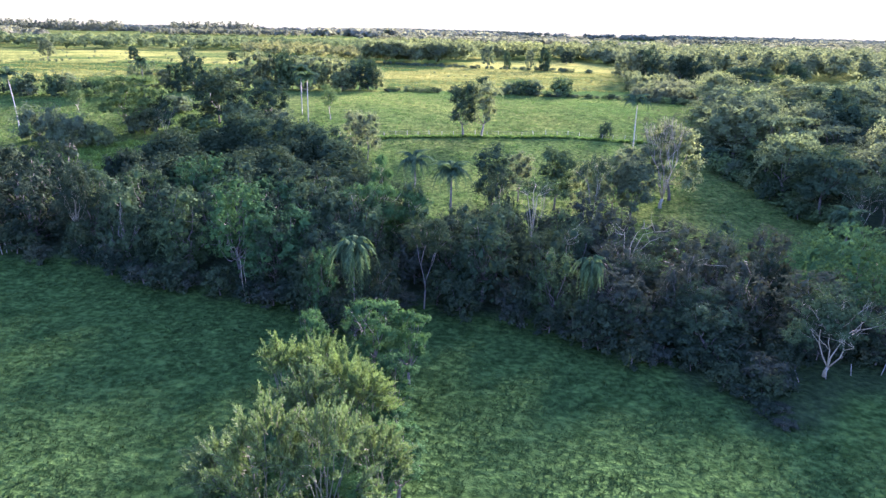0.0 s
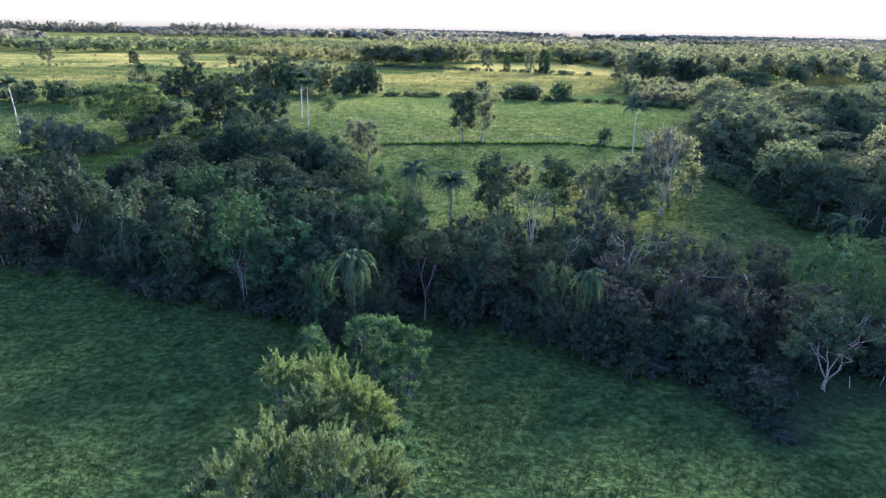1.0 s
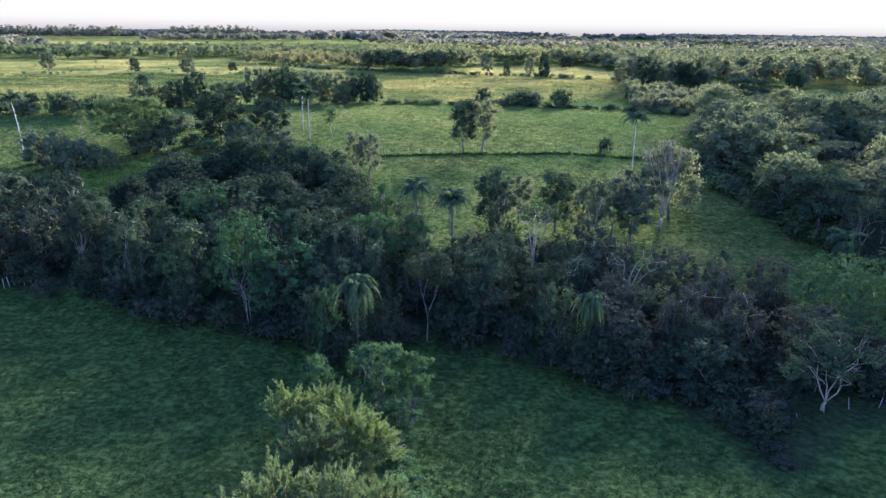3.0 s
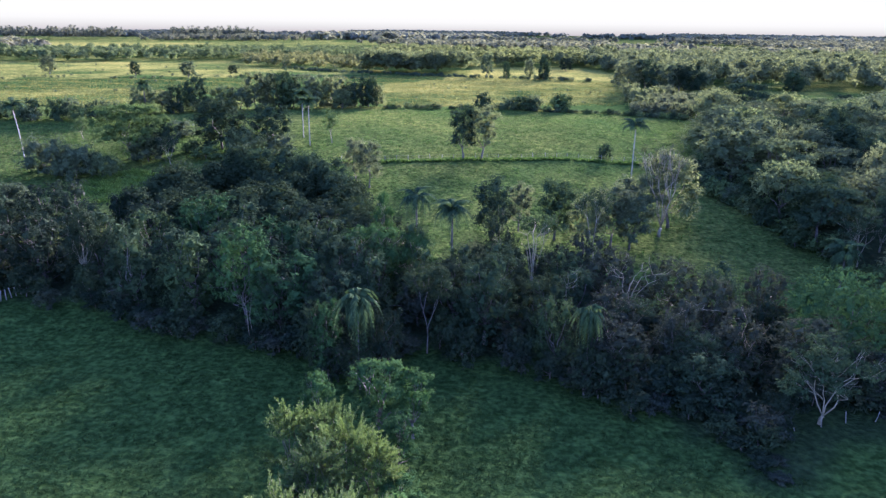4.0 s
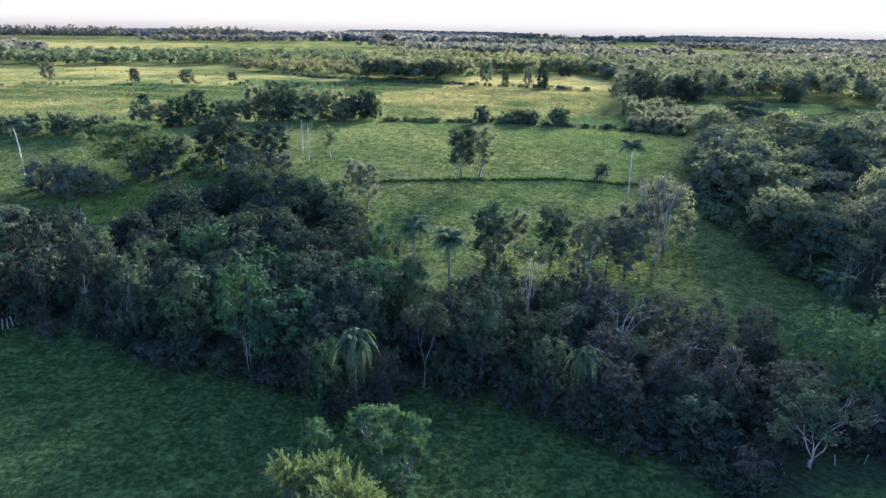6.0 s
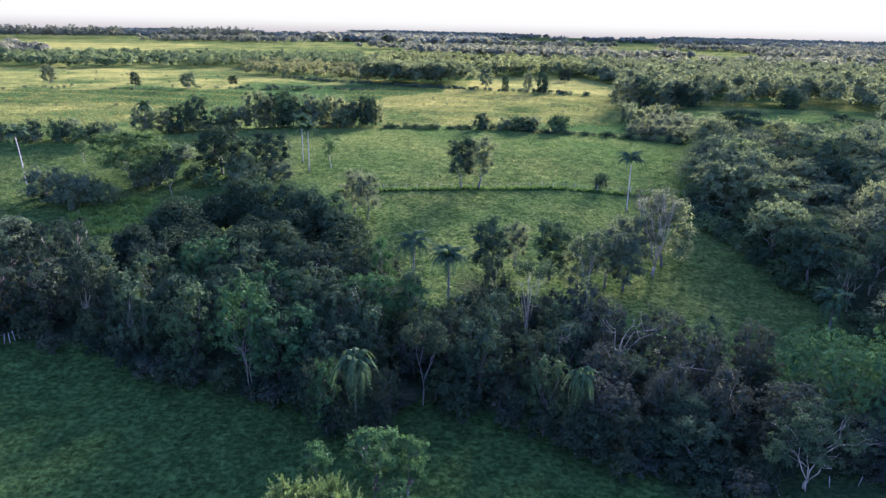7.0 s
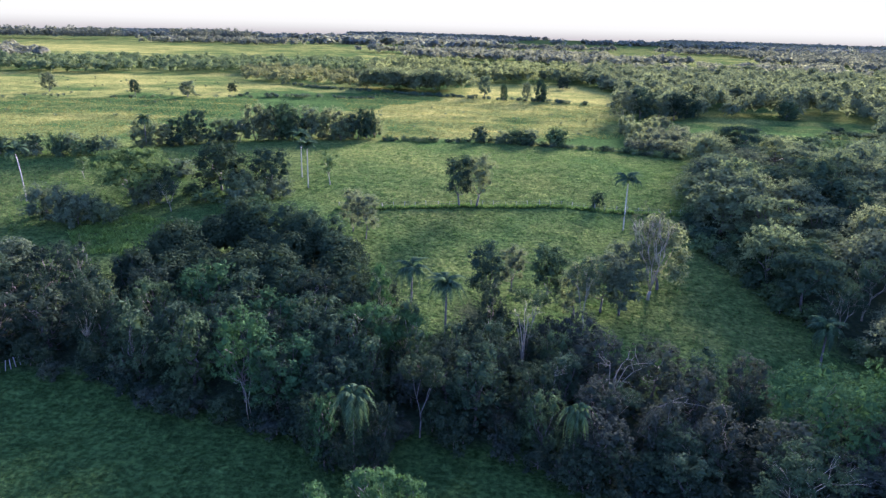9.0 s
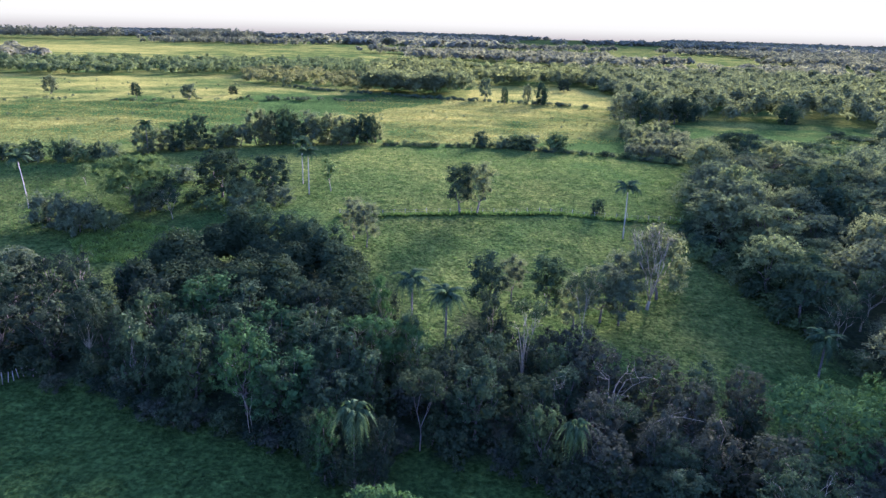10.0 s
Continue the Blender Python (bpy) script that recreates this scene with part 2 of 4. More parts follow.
def build_ground():
    xs, ys = spread(-4800, 4800, 210, 0, 60), spread(-1500, 4900, 330, 150, 110)
    gx, gy = np.meshgrid(xs, ys)
    gz = land(gx, gy)
    v = np.stack([gx.ravel(), gy.ravel(), gz.ravel()], 1)
    nx, ny = len(xs), len(ys)
    i = np.arange(nx * ny).reshape(ny, nx)
    f = np.stack([i[:-1, :-1], i[:-1, 1:], i[1:, 1:], i[1:, :-1]], -1).reshape(-1, 4)
    dry = 0.12 * np.ones(len(v))
    for poly, d in ((FIELD_GOLD, 0.36), (FIELD_LEFT, -0.12), (FIELD_LEFT_FAR, 0.3), (FIELD_FAR, 0.5), (CLEARING, 0.12), (FIELD_BACK, 0.5)):
        dry[inside(poly, v[:, 0], v[:, 1])] = d
    dry[inside(FIELD_LEFT, v[:, 0], v[:, 1]) & (v[:, 1] < 282 + 0.1 * (v[:, 0] + 150)) & (v[:, 0] < -112)] = 0.26
    dry[inside(FIELD_GREEN, v[:, 0], v[:, 1])] = -0.6
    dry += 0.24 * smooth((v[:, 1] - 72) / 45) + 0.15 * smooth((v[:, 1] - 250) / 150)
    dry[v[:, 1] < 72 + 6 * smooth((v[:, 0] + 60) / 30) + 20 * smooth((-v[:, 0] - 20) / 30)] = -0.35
    band = 0.3 + 0.7 * smooth((v[:, 1] - 235) / 15)
    dark_ground = np.zeros(len(v))
    # Much darker ground under the hedgerows and the wood.
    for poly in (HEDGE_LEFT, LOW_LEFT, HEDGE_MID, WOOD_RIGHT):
        dark_ground[inside(poly, v[:, 0], v[:, 1])] = 0.8
    # Bare earth patch beside the palms.
    dark_ground = np.maximum(dark_ground, 0.8 * smooth(1.3 - np.hypot((v[:, 0] - 5.5) / 4, (v[:, 1] - 110) / 7)))
    # Somewhat less dark on the spur in front of the hedgerow.
    dark_ground[inside(SPUR, v[:, 0], v[:, 1])] = 0.55
    me = mesh_of("ground", v, f, PASTURE, (("dry", dry), ("dark_ground", dark_ground), ("band", band)))
    me.polygons.foreach_set("use_smooth", [True] * len(me.polygons))
    return tagged(new("ground", me), "green pasture sloping up to a dry golden plain", "ground", kind="structure")


ground = build_ground()


# ---- tools for plants ----
def unit(v):
    return v / np.maximum(np.linalg.norm(v, axis=-1, keepdims=True), 1e-9)


def leaf_cards(rng, centres, normals, length, width, hang=0.0):
    """Small pointed leaves: one face each, turned at random round its normal."""
    n = len(centres)
    r = rng.normal(size=(n, 3))
    r[:, 2] -= hang * 2.0
    a = unit(r - normals * np.sum(r * normals, 1, keepdims=True))
    b = np.cross(normals, a)
    ln = (length * rng.uniform(0.6, 1.35, n))[:, None] / 2
    wd = (width * rng.uniform(0.6, 1.35, n))[:, None] / 2
    v = np.stack([centres + b * wd - a * ln, centres - b * wd - a * ln * rng.uniform(0.2, 1.0, (n, 1)), centres + a * ln], 1).reshape(-1, 3)
    f = np.arange(3 * n).reshape(n, 3)
    return v, f


class Tubes:
    """Tapered tubes collected into one mesh."""

    def __init__(self):
        self.v, self.f = [], []

    def tube(self, points, radii, sides=6):
        points = [np.asarray(p, float) for p in points]
        base = len(self.v)
        for i, (p, r) in enumerate(zip(points, radii)):
            d = points[min(i + 1, len(points) - 1)] - points[max(i - 1, 0)]
            d = d / max(np.linalg.norm(d), 1e-9)
            s = np.cross(d, (0.31, 0.95, 0.05) if abs(d[1]) < 0.9 else (1, 0, 0))
            s /= np.linalg.norm(s)
            u = np.cross(d, s)
            for k in range(sides):
                a = 2 * math.pi * k / sides
                self.v.append(p + (s * math.cos(a) + u * math.sin(a)) * r)
        for i in range(len(points) - 1):
            for k in range(sides):
                a, b = base + i * sides + k, base + i * sides + (k + 1) % sides
                self.f.append((a, b, b + sides, a + sides))
        self.f.append(tuple(base + k for k in reversed(range(sides))))
        self.f.append(tuple(base + (len(points) - 1) * sides + k for k in range(sides)))

    def limb(self, rng, a, b, r0, r1, sag=0.0, sides=5, wob=0.08):
        a, b = np.asarray(a, float), np.asarray(b, float)
        ln = np.linalg.norm(b - a)
        pts = []
        for t in (0, 0.33, 0.66, 1.0):
            p = a + (b - a) * t
            if 0 < t < 1:
                p = p + rng.normal(size=3) * ln * wob + np.array((0, 0, -sag * ln * math.sin(math.pi * t)))
            pts.append(p)
        self.tube(pts, [r0 + (r1 - r0) * t for t in (0, 0.33, 0.66, 1.0)], sides)

    def mesh(self, name, mat):
        me = mesh_of(name, np.array(self.v), self.f, mat)
        me.polygons.foreach_set("use_smooth", [True] * len(me.polygons))
        return me


def part(name, me, parent, label=""):
    ob = new(name, me)
    ob.parent = parent
    return tagged(ob, label)


def crown_leaves(rng, lobes, count, leaf, hang=0.0, up=0.5, fill=0.14, core=14):
    """Leaves in small tufts, set on the outsides of many lobes (centre, radii) with gaps between them."""
    per = 20 if leaf < 0.45 else 12
    w = np.array([r[0] * r[1] + r[0] * r[2] for _, r in lobes])
    num = np.maximum(1, (count * w / w.sum() / per).astype(int))
    cs, ds = [], []
    for (c, r), k in zip(lobes, num):
        d = unit(rng.normal(size=(k, 3)))
        d[:, 2] = np.where((d[:, 2] < -0.25) & (rng.random(k) < 0.6), -d[:, 2], d[:, 2])
        rad = np.where(rng.random(k) < fill, rng.uniform(0.35, 0.8, k), rng.normal(0.93, 0.13, k))
        cs.append(np.asarray(c) + d * np.asarray(r) * rad[:, None])
        ds.append(d)
    p, d = np.concatenate(cs), np.concatenate(ds)
    n = len(p)
    o = unit(rng.normal(size=(n, per, 3)))
    q = o * (leaf * rng.uniform(1.0, 2.3, (n, 1, 1)) * rng.random((n, per, 1)) ** 0.5) * np.array((1, 1, 0.6))
    if hang:
        q[..., 2] -= hang * np.abs(rng.normal(0, 0.8, (n, per)))
    ns = unit(o * 0.45 + d[:, None, :] * 0.35 + np.array((0, 0, 0.35 + up * 0.7)) + rng.normal(size=o.shape) * 0.26)
    v, f = leaf_cards(rng, (p[:, None, :] + q).reshape(-1, 3), ns.reshape(-1, 3), leaf, leaf * 0.58, hang)
    if core:
        # broad inner sprays that close the heart of each clump
        cc = np.repeat(np.array([c for c, _ in lobes]), core, 0)
        rr = np.repeat(np.array([r for _, r in lobes]), core, 0)
        d = unit(rng.normal(size=cc.shape))
        v2, f2 = leaf_cards(rng, cc + d * rr * 0.3, unit(d + np.array((0, 0, 0.3))), 1.0, 1.0)
        k = np.repeat(np.minimum(rr.mean(1) * 0.65, 2.0 * leaf + 0.25), 3)[:, None]
        mid = np.repeat(v2.reshape(-1, 3, 3).mean(1), 3, 0)
        v2 = mid + (v2 - mid) * k
        f = np.concatenate([f, f2 + len(v)])
        v = np.concatenate([v, v2])
    return v, f


def make_tree(seed, h, w, low, leaves, leaf, leaf_mat, bark=BARK, lobes=16, style="round", name="tree", bare=0, trunk_r=0.2):
    """A tree h tall and w wide whose crown begins at low * h; trunk, branches and a crown of leaves."""
    rng = np.random.default_rng(seed)
    root = new(name)
    cz, ch = h * (1 + low) / 2, h * (1 - low) / 2
    lob = []
    for i in range(lobes):
        if style == "umbrella":
            a, rr = i * 2.4 + rng.uniform(-0.4, 0.4), w / 2 * math.sqrt((i + 0.5) / lobes) * 0.85
            tier = i % 4
            rr *= (0.75, 1.0, 1.08, 0.9)[tier]
            z = h * (0.93 - 0.145 * tier) - 0.12 * h * (rr / (w / 2)) ** 2
            s = w * rng.uniform(0.14, 0.22)
            lob.append(((math.cos(a) * rr, math.sin(a) * rr, z), (s, s, s * 0.31)))
        elif style == "dome":
            u, a = math.sqrt((i + 0.5) / lobes), i * 2.4 + rng.uniform(-0.3, 0.3)
            s = w * rng.uniform(0.18, 0.25)
            lob.append(((math.cos(a) * u * 0.37 * w, math.sin(a) * u * 0.37 * w, h * (0.86 - 0.4 * u ** 1.7)), (s, s, s * 0.62)))
        elif style == "column":
            z = h * (low + (1 - low) * (i + 0.5) / lobes)
            k = 0.55 + 0.45 * math.sin(math.pi * min(1, (i + 2) / (lobes + 1)))
            a = rng.uniform(0, 6.28)
            rr = w / 2 * 0.5 * k
            s = w * rng.uniform(0.2, 0.32) * k
            lob.append(((math.cos(a) * rr, math.sin(a) * rr, z - s * 0.6), (s, s, s * 1.25)))
        else:
            t = (i + 0.5) / lobes
            s = w * rng.uniform(0.13, 0.23)
            k = low + (1 - low) * (0.1 + 0.8 * t)
            rr = w / 2 * math.sqrt(max(0.08, 1 - ((k - (0.42 + 0.5 * low)) / (0.62 - 0.4 * low)) ** 2)) * rng.uniform(0.55, 0.78)
            a = i * 2.4 + rng.uniform(-0.5, 0.5)
            lob.append(((math.cos(a) * rr, math.sin(a) * rr, h * k), (s, s * rng.uniform(0.85, 1.15), s * rng.uniform(0.6, 0.9))))
    if style == "round":
        lob.append(((0, 0, cz), (w * 0.32, w * 0.32, ch * 0.8)))
    lean = rng.normal(size=2) * 0.04 * h
    fork = np.array((lean[0], lean[1], h * max(0.22, low * 0.9)))
    tk = Tubes()
    tk.tube([(0, 0, -0.4), (lean[0] * 0.2, lean[1] * 0.2, fork[2] * 0.35), (lean[0] * 0.7, lean[1] * 0.5, fork[2] * 0.7), fork],
            [trunk_r * 1.5, trunk_r * 1.05, trunk_r * 0.9, trunk_r * 0.75], 7)
    br = tk
    for c, r in lob[:: max(1, lobes // (4 if name != "tree" or 0.4 < leaf and bare == 0 else 9))]:
        c = np.asarray(c)
        mid = fork + (c - fork) * 0.5 + np.array((0, 0, -0.04 * h))
        br.limb(rng, fork, mid, trunk_r * 0.55, trunk_r * 0.32, 0.02, 3)
        br.limb(rng, mid, c + np.array((0, 0, r[2] * (-0.5 if style == "umbrella" else 0.5))), trunk_r * 0.32, trunk_r * 0.1, 0, 3)
        for _ in range((leaf < 0.5) + bare):
            tip = c + unit(rng.normal(size=3)) * np.asarray(r) * (0.85 + 0.25 * (bare > 0))
            tip[2] = max(tip[2], c[2] - r[2] * 0.3)
            br.limb(rng, mid + (c - mid) * rng.uniform(0.2, 0.9), tip, trunk_r * 0.18, trunk_r * 0.05, 0, 3)
    part("trunk", tk.mesh("trunk", bark), root)
    v, f = crown_leaves(rng, lob, leaves, leaf, 0.5 if style == "column" else 0.12, 0.8 if style == "umbrella" else 0.45, 0.14, 24 if leaf > 0.45 else 12)
    v[:, 2] = np.maximum(v[:, 2], 0.05)
    part("crown", mesh_of("crown", v, f, leaf_mat), root)
    root["size"] = (float(w), float(h))
    return root


def make_pale_tree(seed, h, w, leaves, leaf, leaf_mat, fan=0.55, depth=4, name="tree", stems=3, low=0.25, trunk_r=0.2, puff=0.06, limb_r=0.62, bark=BARK_PALE):
    """A pale-barked tree whose forking limbs show through a thin crown."""
    rng = np.random.default_rng(seed)
    root = new(name)
    limbs, tips = [], []

    def grow(tb, p, d, ln, r, k):
        e = p + d * ln
        m = (p + e) / 2 + rng.normal(size=3) * ln * 0.05
        tb.tube([p, m, e], [r, r * 0.85, r * 0.7], 6 if k > 2 else 4)
        if k <= 1:
            tips.append(e)
            return
        if k <= 2:
            tips.append(m)
        for _ in range(2 if rng.random() < 0.6 else 3):
            nd = unit(d + rng.normal(size=3) * fan * np.array((1, 1, 0.55)) + np.array((0, 0, 0.1)))
            grow(tb, e, nd, ln * rng.uniform(0.6, 0.85), r * 0.66, k - 1)

    tr = Tubes()
    top = np.array((rng.normal() * 0.2, rng.normal() * 0.2, h * low))
    tr.tube([(0, 0, -0.4), (0.05, 0.03, h * low * 0.5), top], [trunk_r * 1.35, trunk_r, trunk_r * 0.9], 8)
    part("trunk", tr.mesh("trunk", bark), root)
    for s in range(stems):
        a = 2 * math.pi * (s + rng.uniform(-0.2, 0.2)) / stems
        limbs.append(Tubes())
        grow(limbs[-1], top, unit(np.array((math.cos(a) * fan * 0.8, math.sin(a) * fan * 0.8, 1.0))), h * (1 - low) * 0.36, trunk_r * limb_r, depth)
    pts = np.array(tips)
    sc = np.array((w / 2 / max(0.1, np.abs(pts[:, :2]).max()), 0, (h - 0.4 - h * low) / (pts[:, 2].max() - h * low)))

    def fit_size(arr):
        arr[:, 0] *= sc[0]
        arr[:, 1] *= sc[0]
        arr[:, 2] = np.where(arr[:, 2] > h * low, h * low + (arr[:, 2] - h * low) * sc[2], arr[:, 2])
        return arr

    pts = fit_size(pts)
    for tb in limbs:
        tb.v = list(fit_size(np.array(tb.v)))
        part("limb", tb.mesh("limb", bark), root, "pale forking limb")
    lob = [(p + rng.normal(size=3) * 0.05 * w, (puff * w, puff * w, puff * 0.6 * w)) for p in pts[rng.permutation(len(pts))[:110]]]
    v, f = crown_leaves(rng, lob, leaves, leaf, 0.2, 0.3, 0.5, 0)
    part("crown", mesh_of("crown", v, f, leaf_mat), root)
    root["size"] = (float(w), float(h))
    return root


def frond_mesh(seed, ln, droop, leaflet, mat=PALM_LEAF):
    rng = np.random.default_rng(seed)
    n = 22
    pts = []
    for i in range(n + 1):
        t = i / n
        pts.append(np.array((ln * (t - 0.32 * droop * t ** 2.2), 0, ln * (0.5 * t - 0.3 * t * t - 0.72 * droop * t ** 2.6))))
    v, f = [], []
    for i in range(1, n):
        t = i / n
        d = unit(pts[i + 1] - pts[i - 1])
        for s in (-1, 1):
            k = leaflet * math.sin(math.pi * min(1, 0.18 + 0.8 * t)) * rng.uniform(0.85, 1.1)
            out = unit(np.array((0.45, s * 1.0, -0.25 - 0.7 * droop * rng.uniform(0.6, 1.3))))
            b = len(v)
            wv = d * ln / n * 0.85
            v += [pts[i] - wv, pts[i] + wv, pts[i] + out * k + d * 0.05]
            f.append((b, b + 1, b + 2))
    tb = Tubes()
    tb.tube(pts[::4] + [pts[-1]], [0.05, 0.045, 0.04, 0.03, 0.02, 0.012, 0.008][: len(pts[::4]) + 1], 4)
    off = len(v)
    v += tb.v
    f += [tuple(off + i for i in q) for q in tb.f]
    return mesh_of("frond", np.array(v), f, mat)


def make_palm(seed, h, reach, fronds, droop, leaflet, trunk_r, shaft=0.0, name="palm", lean=(0, 0), sag=0):
    """A palm: a slender trunk, and each frond a piece of its own round the top."""
    rng = np.random.default_rng(seed)
    root = new(name)
    tb = Tubes()
    top = h - reach * 0.32
    tb.tube([(lean[0] * t * t, lean[1] * t * t, -0.3 + (top + 0.3) * t) for t in (0, 0.1, 0.3, 0.6, 0.85, 1)],
            [trunk_r * k for k in (1.5, 1.1, 1.0, 1.0, 0.9, 0.8)], 9)
    part("trunk", tb.mesh("trunk", BARK_PALM if shaft else BARK), root)
    if shaft:
        cs = Tubes()
        cs.tube([(lean[0], lean[1], top - 0.1), (lean[0], lean[1], top + shaft * 0.5), (lean[0], lean[1], top + shaft)], [trunk_r * 0.9, trunk_r * 0.85, trunk_r * 0.45], 8)
        part("crownshaft", cs.mesh("crownshaft", LEAF_LIGHT), root, "smooth green crownshaft")
    kinds = [frond_mesh(seed * 7 + k, reach, droop * (0.75 + 0.25 * k), leaflet, PALM_LEAF) for k in range(3)]
    for i in range(fronds):
        f = part("frond", kinds[i % 3], root)
        tilt = sag + (rng.uniform(-30, 22) if i % 3 else rng.uniform(-60, -25))
        f.matrix_basis = pose(lean[0], lean[1], top + shaft * 0.8, 0, 0, i * 137.5 + rng.uniform(-12, 12)) @ pose(0, 0, 0, 0, tilt, 0)
    root["size"] = (float(2 * reach), float(h))
    return root


class Kind:
    """A few models of one kind of plant, put down one by one."""

    def __init__(self, models, label, category, group):
        self.models, self.fresh, self.n = models, [True] * len(models), 0
        self.label, self.category, self.group = label, category, group

    def put(self, x, y, h, w=None, turn=None, label="", which=None, sink=0.0):
        i = self.n % len(self.models) if which is None else which
        self.n += 1
        ob = self.models[i]
        w0, h0 = ob["size"]
        sc = ((w or w0 * h / h0) / w0, (w or w0 * h / h0) / w0, h / h0)
        turn = self.n * 137.5 % 360 if turn is None else turn
        z = float(land(x, y)) - 0.05 - sink
        m = Matrix.LocRotScale((x, y, z), Euler((0, 0, radians(turn))), None)
        if self.fresh[i]:
            self.fresh[i] = False
            ob.matrix_basis = m @ Matrix.Diagonal((*sc, 1))
            made = ob
        else:
            p = ob.scale
            made = copy_thing(ob, m @ Matrix.Diagonal((sc[0] / p[0], sc[1] / p[1], sc[2] / p[2], 1)))
        return tagged(made, label or self.label, self.category, self.group)


def scatter(rng, poly, gap, tries=6000, avoid=()):
    """Points in a region, no two closer than about gap."""
    px, py = [p[0] for p in poly], [p[1] for p in poly]
    got = list(avoid)
    n0 = len(got)
    for _ in range(tries):
        x, y = rng.uniform(min(px), max(px)), rng.uniform(min(py), max(py))
        if inside(poly, x, y) and all((x - a) ** 2 + (y - b) ** 2 > gap * gap for a, b in got):
            got.append((x, y))
    return got[n0:]


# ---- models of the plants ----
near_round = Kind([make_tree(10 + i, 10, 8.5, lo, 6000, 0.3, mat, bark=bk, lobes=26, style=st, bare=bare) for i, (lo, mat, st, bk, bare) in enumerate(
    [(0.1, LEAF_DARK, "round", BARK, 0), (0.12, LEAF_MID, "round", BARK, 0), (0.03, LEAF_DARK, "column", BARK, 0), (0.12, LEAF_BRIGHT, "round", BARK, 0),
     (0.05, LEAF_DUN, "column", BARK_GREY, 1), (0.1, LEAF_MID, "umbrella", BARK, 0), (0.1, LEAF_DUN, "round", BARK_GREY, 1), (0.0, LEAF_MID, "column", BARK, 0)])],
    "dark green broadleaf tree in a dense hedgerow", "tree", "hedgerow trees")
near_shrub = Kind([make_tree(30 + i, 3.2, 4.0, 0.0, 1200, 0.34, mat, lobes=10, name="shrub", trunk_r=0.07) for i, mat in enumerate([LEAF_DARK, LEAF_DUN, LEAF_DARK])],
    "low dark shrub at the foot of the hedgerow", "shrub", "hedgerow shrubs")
mid_round = Kind([make_tree(50 + i, 11, 10, lo, 3600, 0.54, mat, lobes=24, style=st) for i, (lo, mat, st) in enumerate(
    [(0.05, LEAF_MID, "round"), (0.08, LEAF_OLIVE, "round"), (0.05, LEAF_DARK, "round"), (0.05, LEAF_MID, "column"), (0.08, LEAF_PALE, "round")])],
    "broadleaf tree with a full grey-green crown", "tree", "woodland trees")
pale_scrub = Kind([make_tree(84 + i, 4.5, 8.5, 0.0, 1800, 0.5, LEAF_SAGE, lobes=24, name="bush", trunk_r=0.1) for i in range(2)],
    "wide pale bush beside the hedge", "bush", "pasture bushes")
mid_dome = Kind([make_tree(60 + i, 12, 14, 0.25, 4600, 0.46, mat, lobes=18, style="dome", trunk_r=0.26) for i, mat in enumerate([LEAF_OLIVE, LEAF_OLIVE, LEAF_PALE])],
    "large woodland tree with a smooth domed crown", "tree", "woodland trees")
mid_umbrella = Kind([make_tree(70 + i, 12, 15, 0.35, 5200, 0.52, mat, lobes=34, style="umbrella", trunk_r=0.28) for i, mat in enumerate([LEAF_OLIVE, LEAF_MID])],
    "spreading tree with flat layered foliage", "tree", "layered trees")
mid_bush = Kind([make_tree(80 + i, 3.5, 5.0, 0.0, 700, 0.58, mat, lobes=9, name="bush", trunk_r=0.08) for i, mat in enumerate([LEAF_MID, LEAF_OLIVE, LEAF_LIGHT])],
    "rounded bush in the pasture", "bush", "pasture bushes")


BARK_GREEN = plain_material("green_shoots", (0.05, 0.055, 0.03), (0.1, 0.11, 0.055))


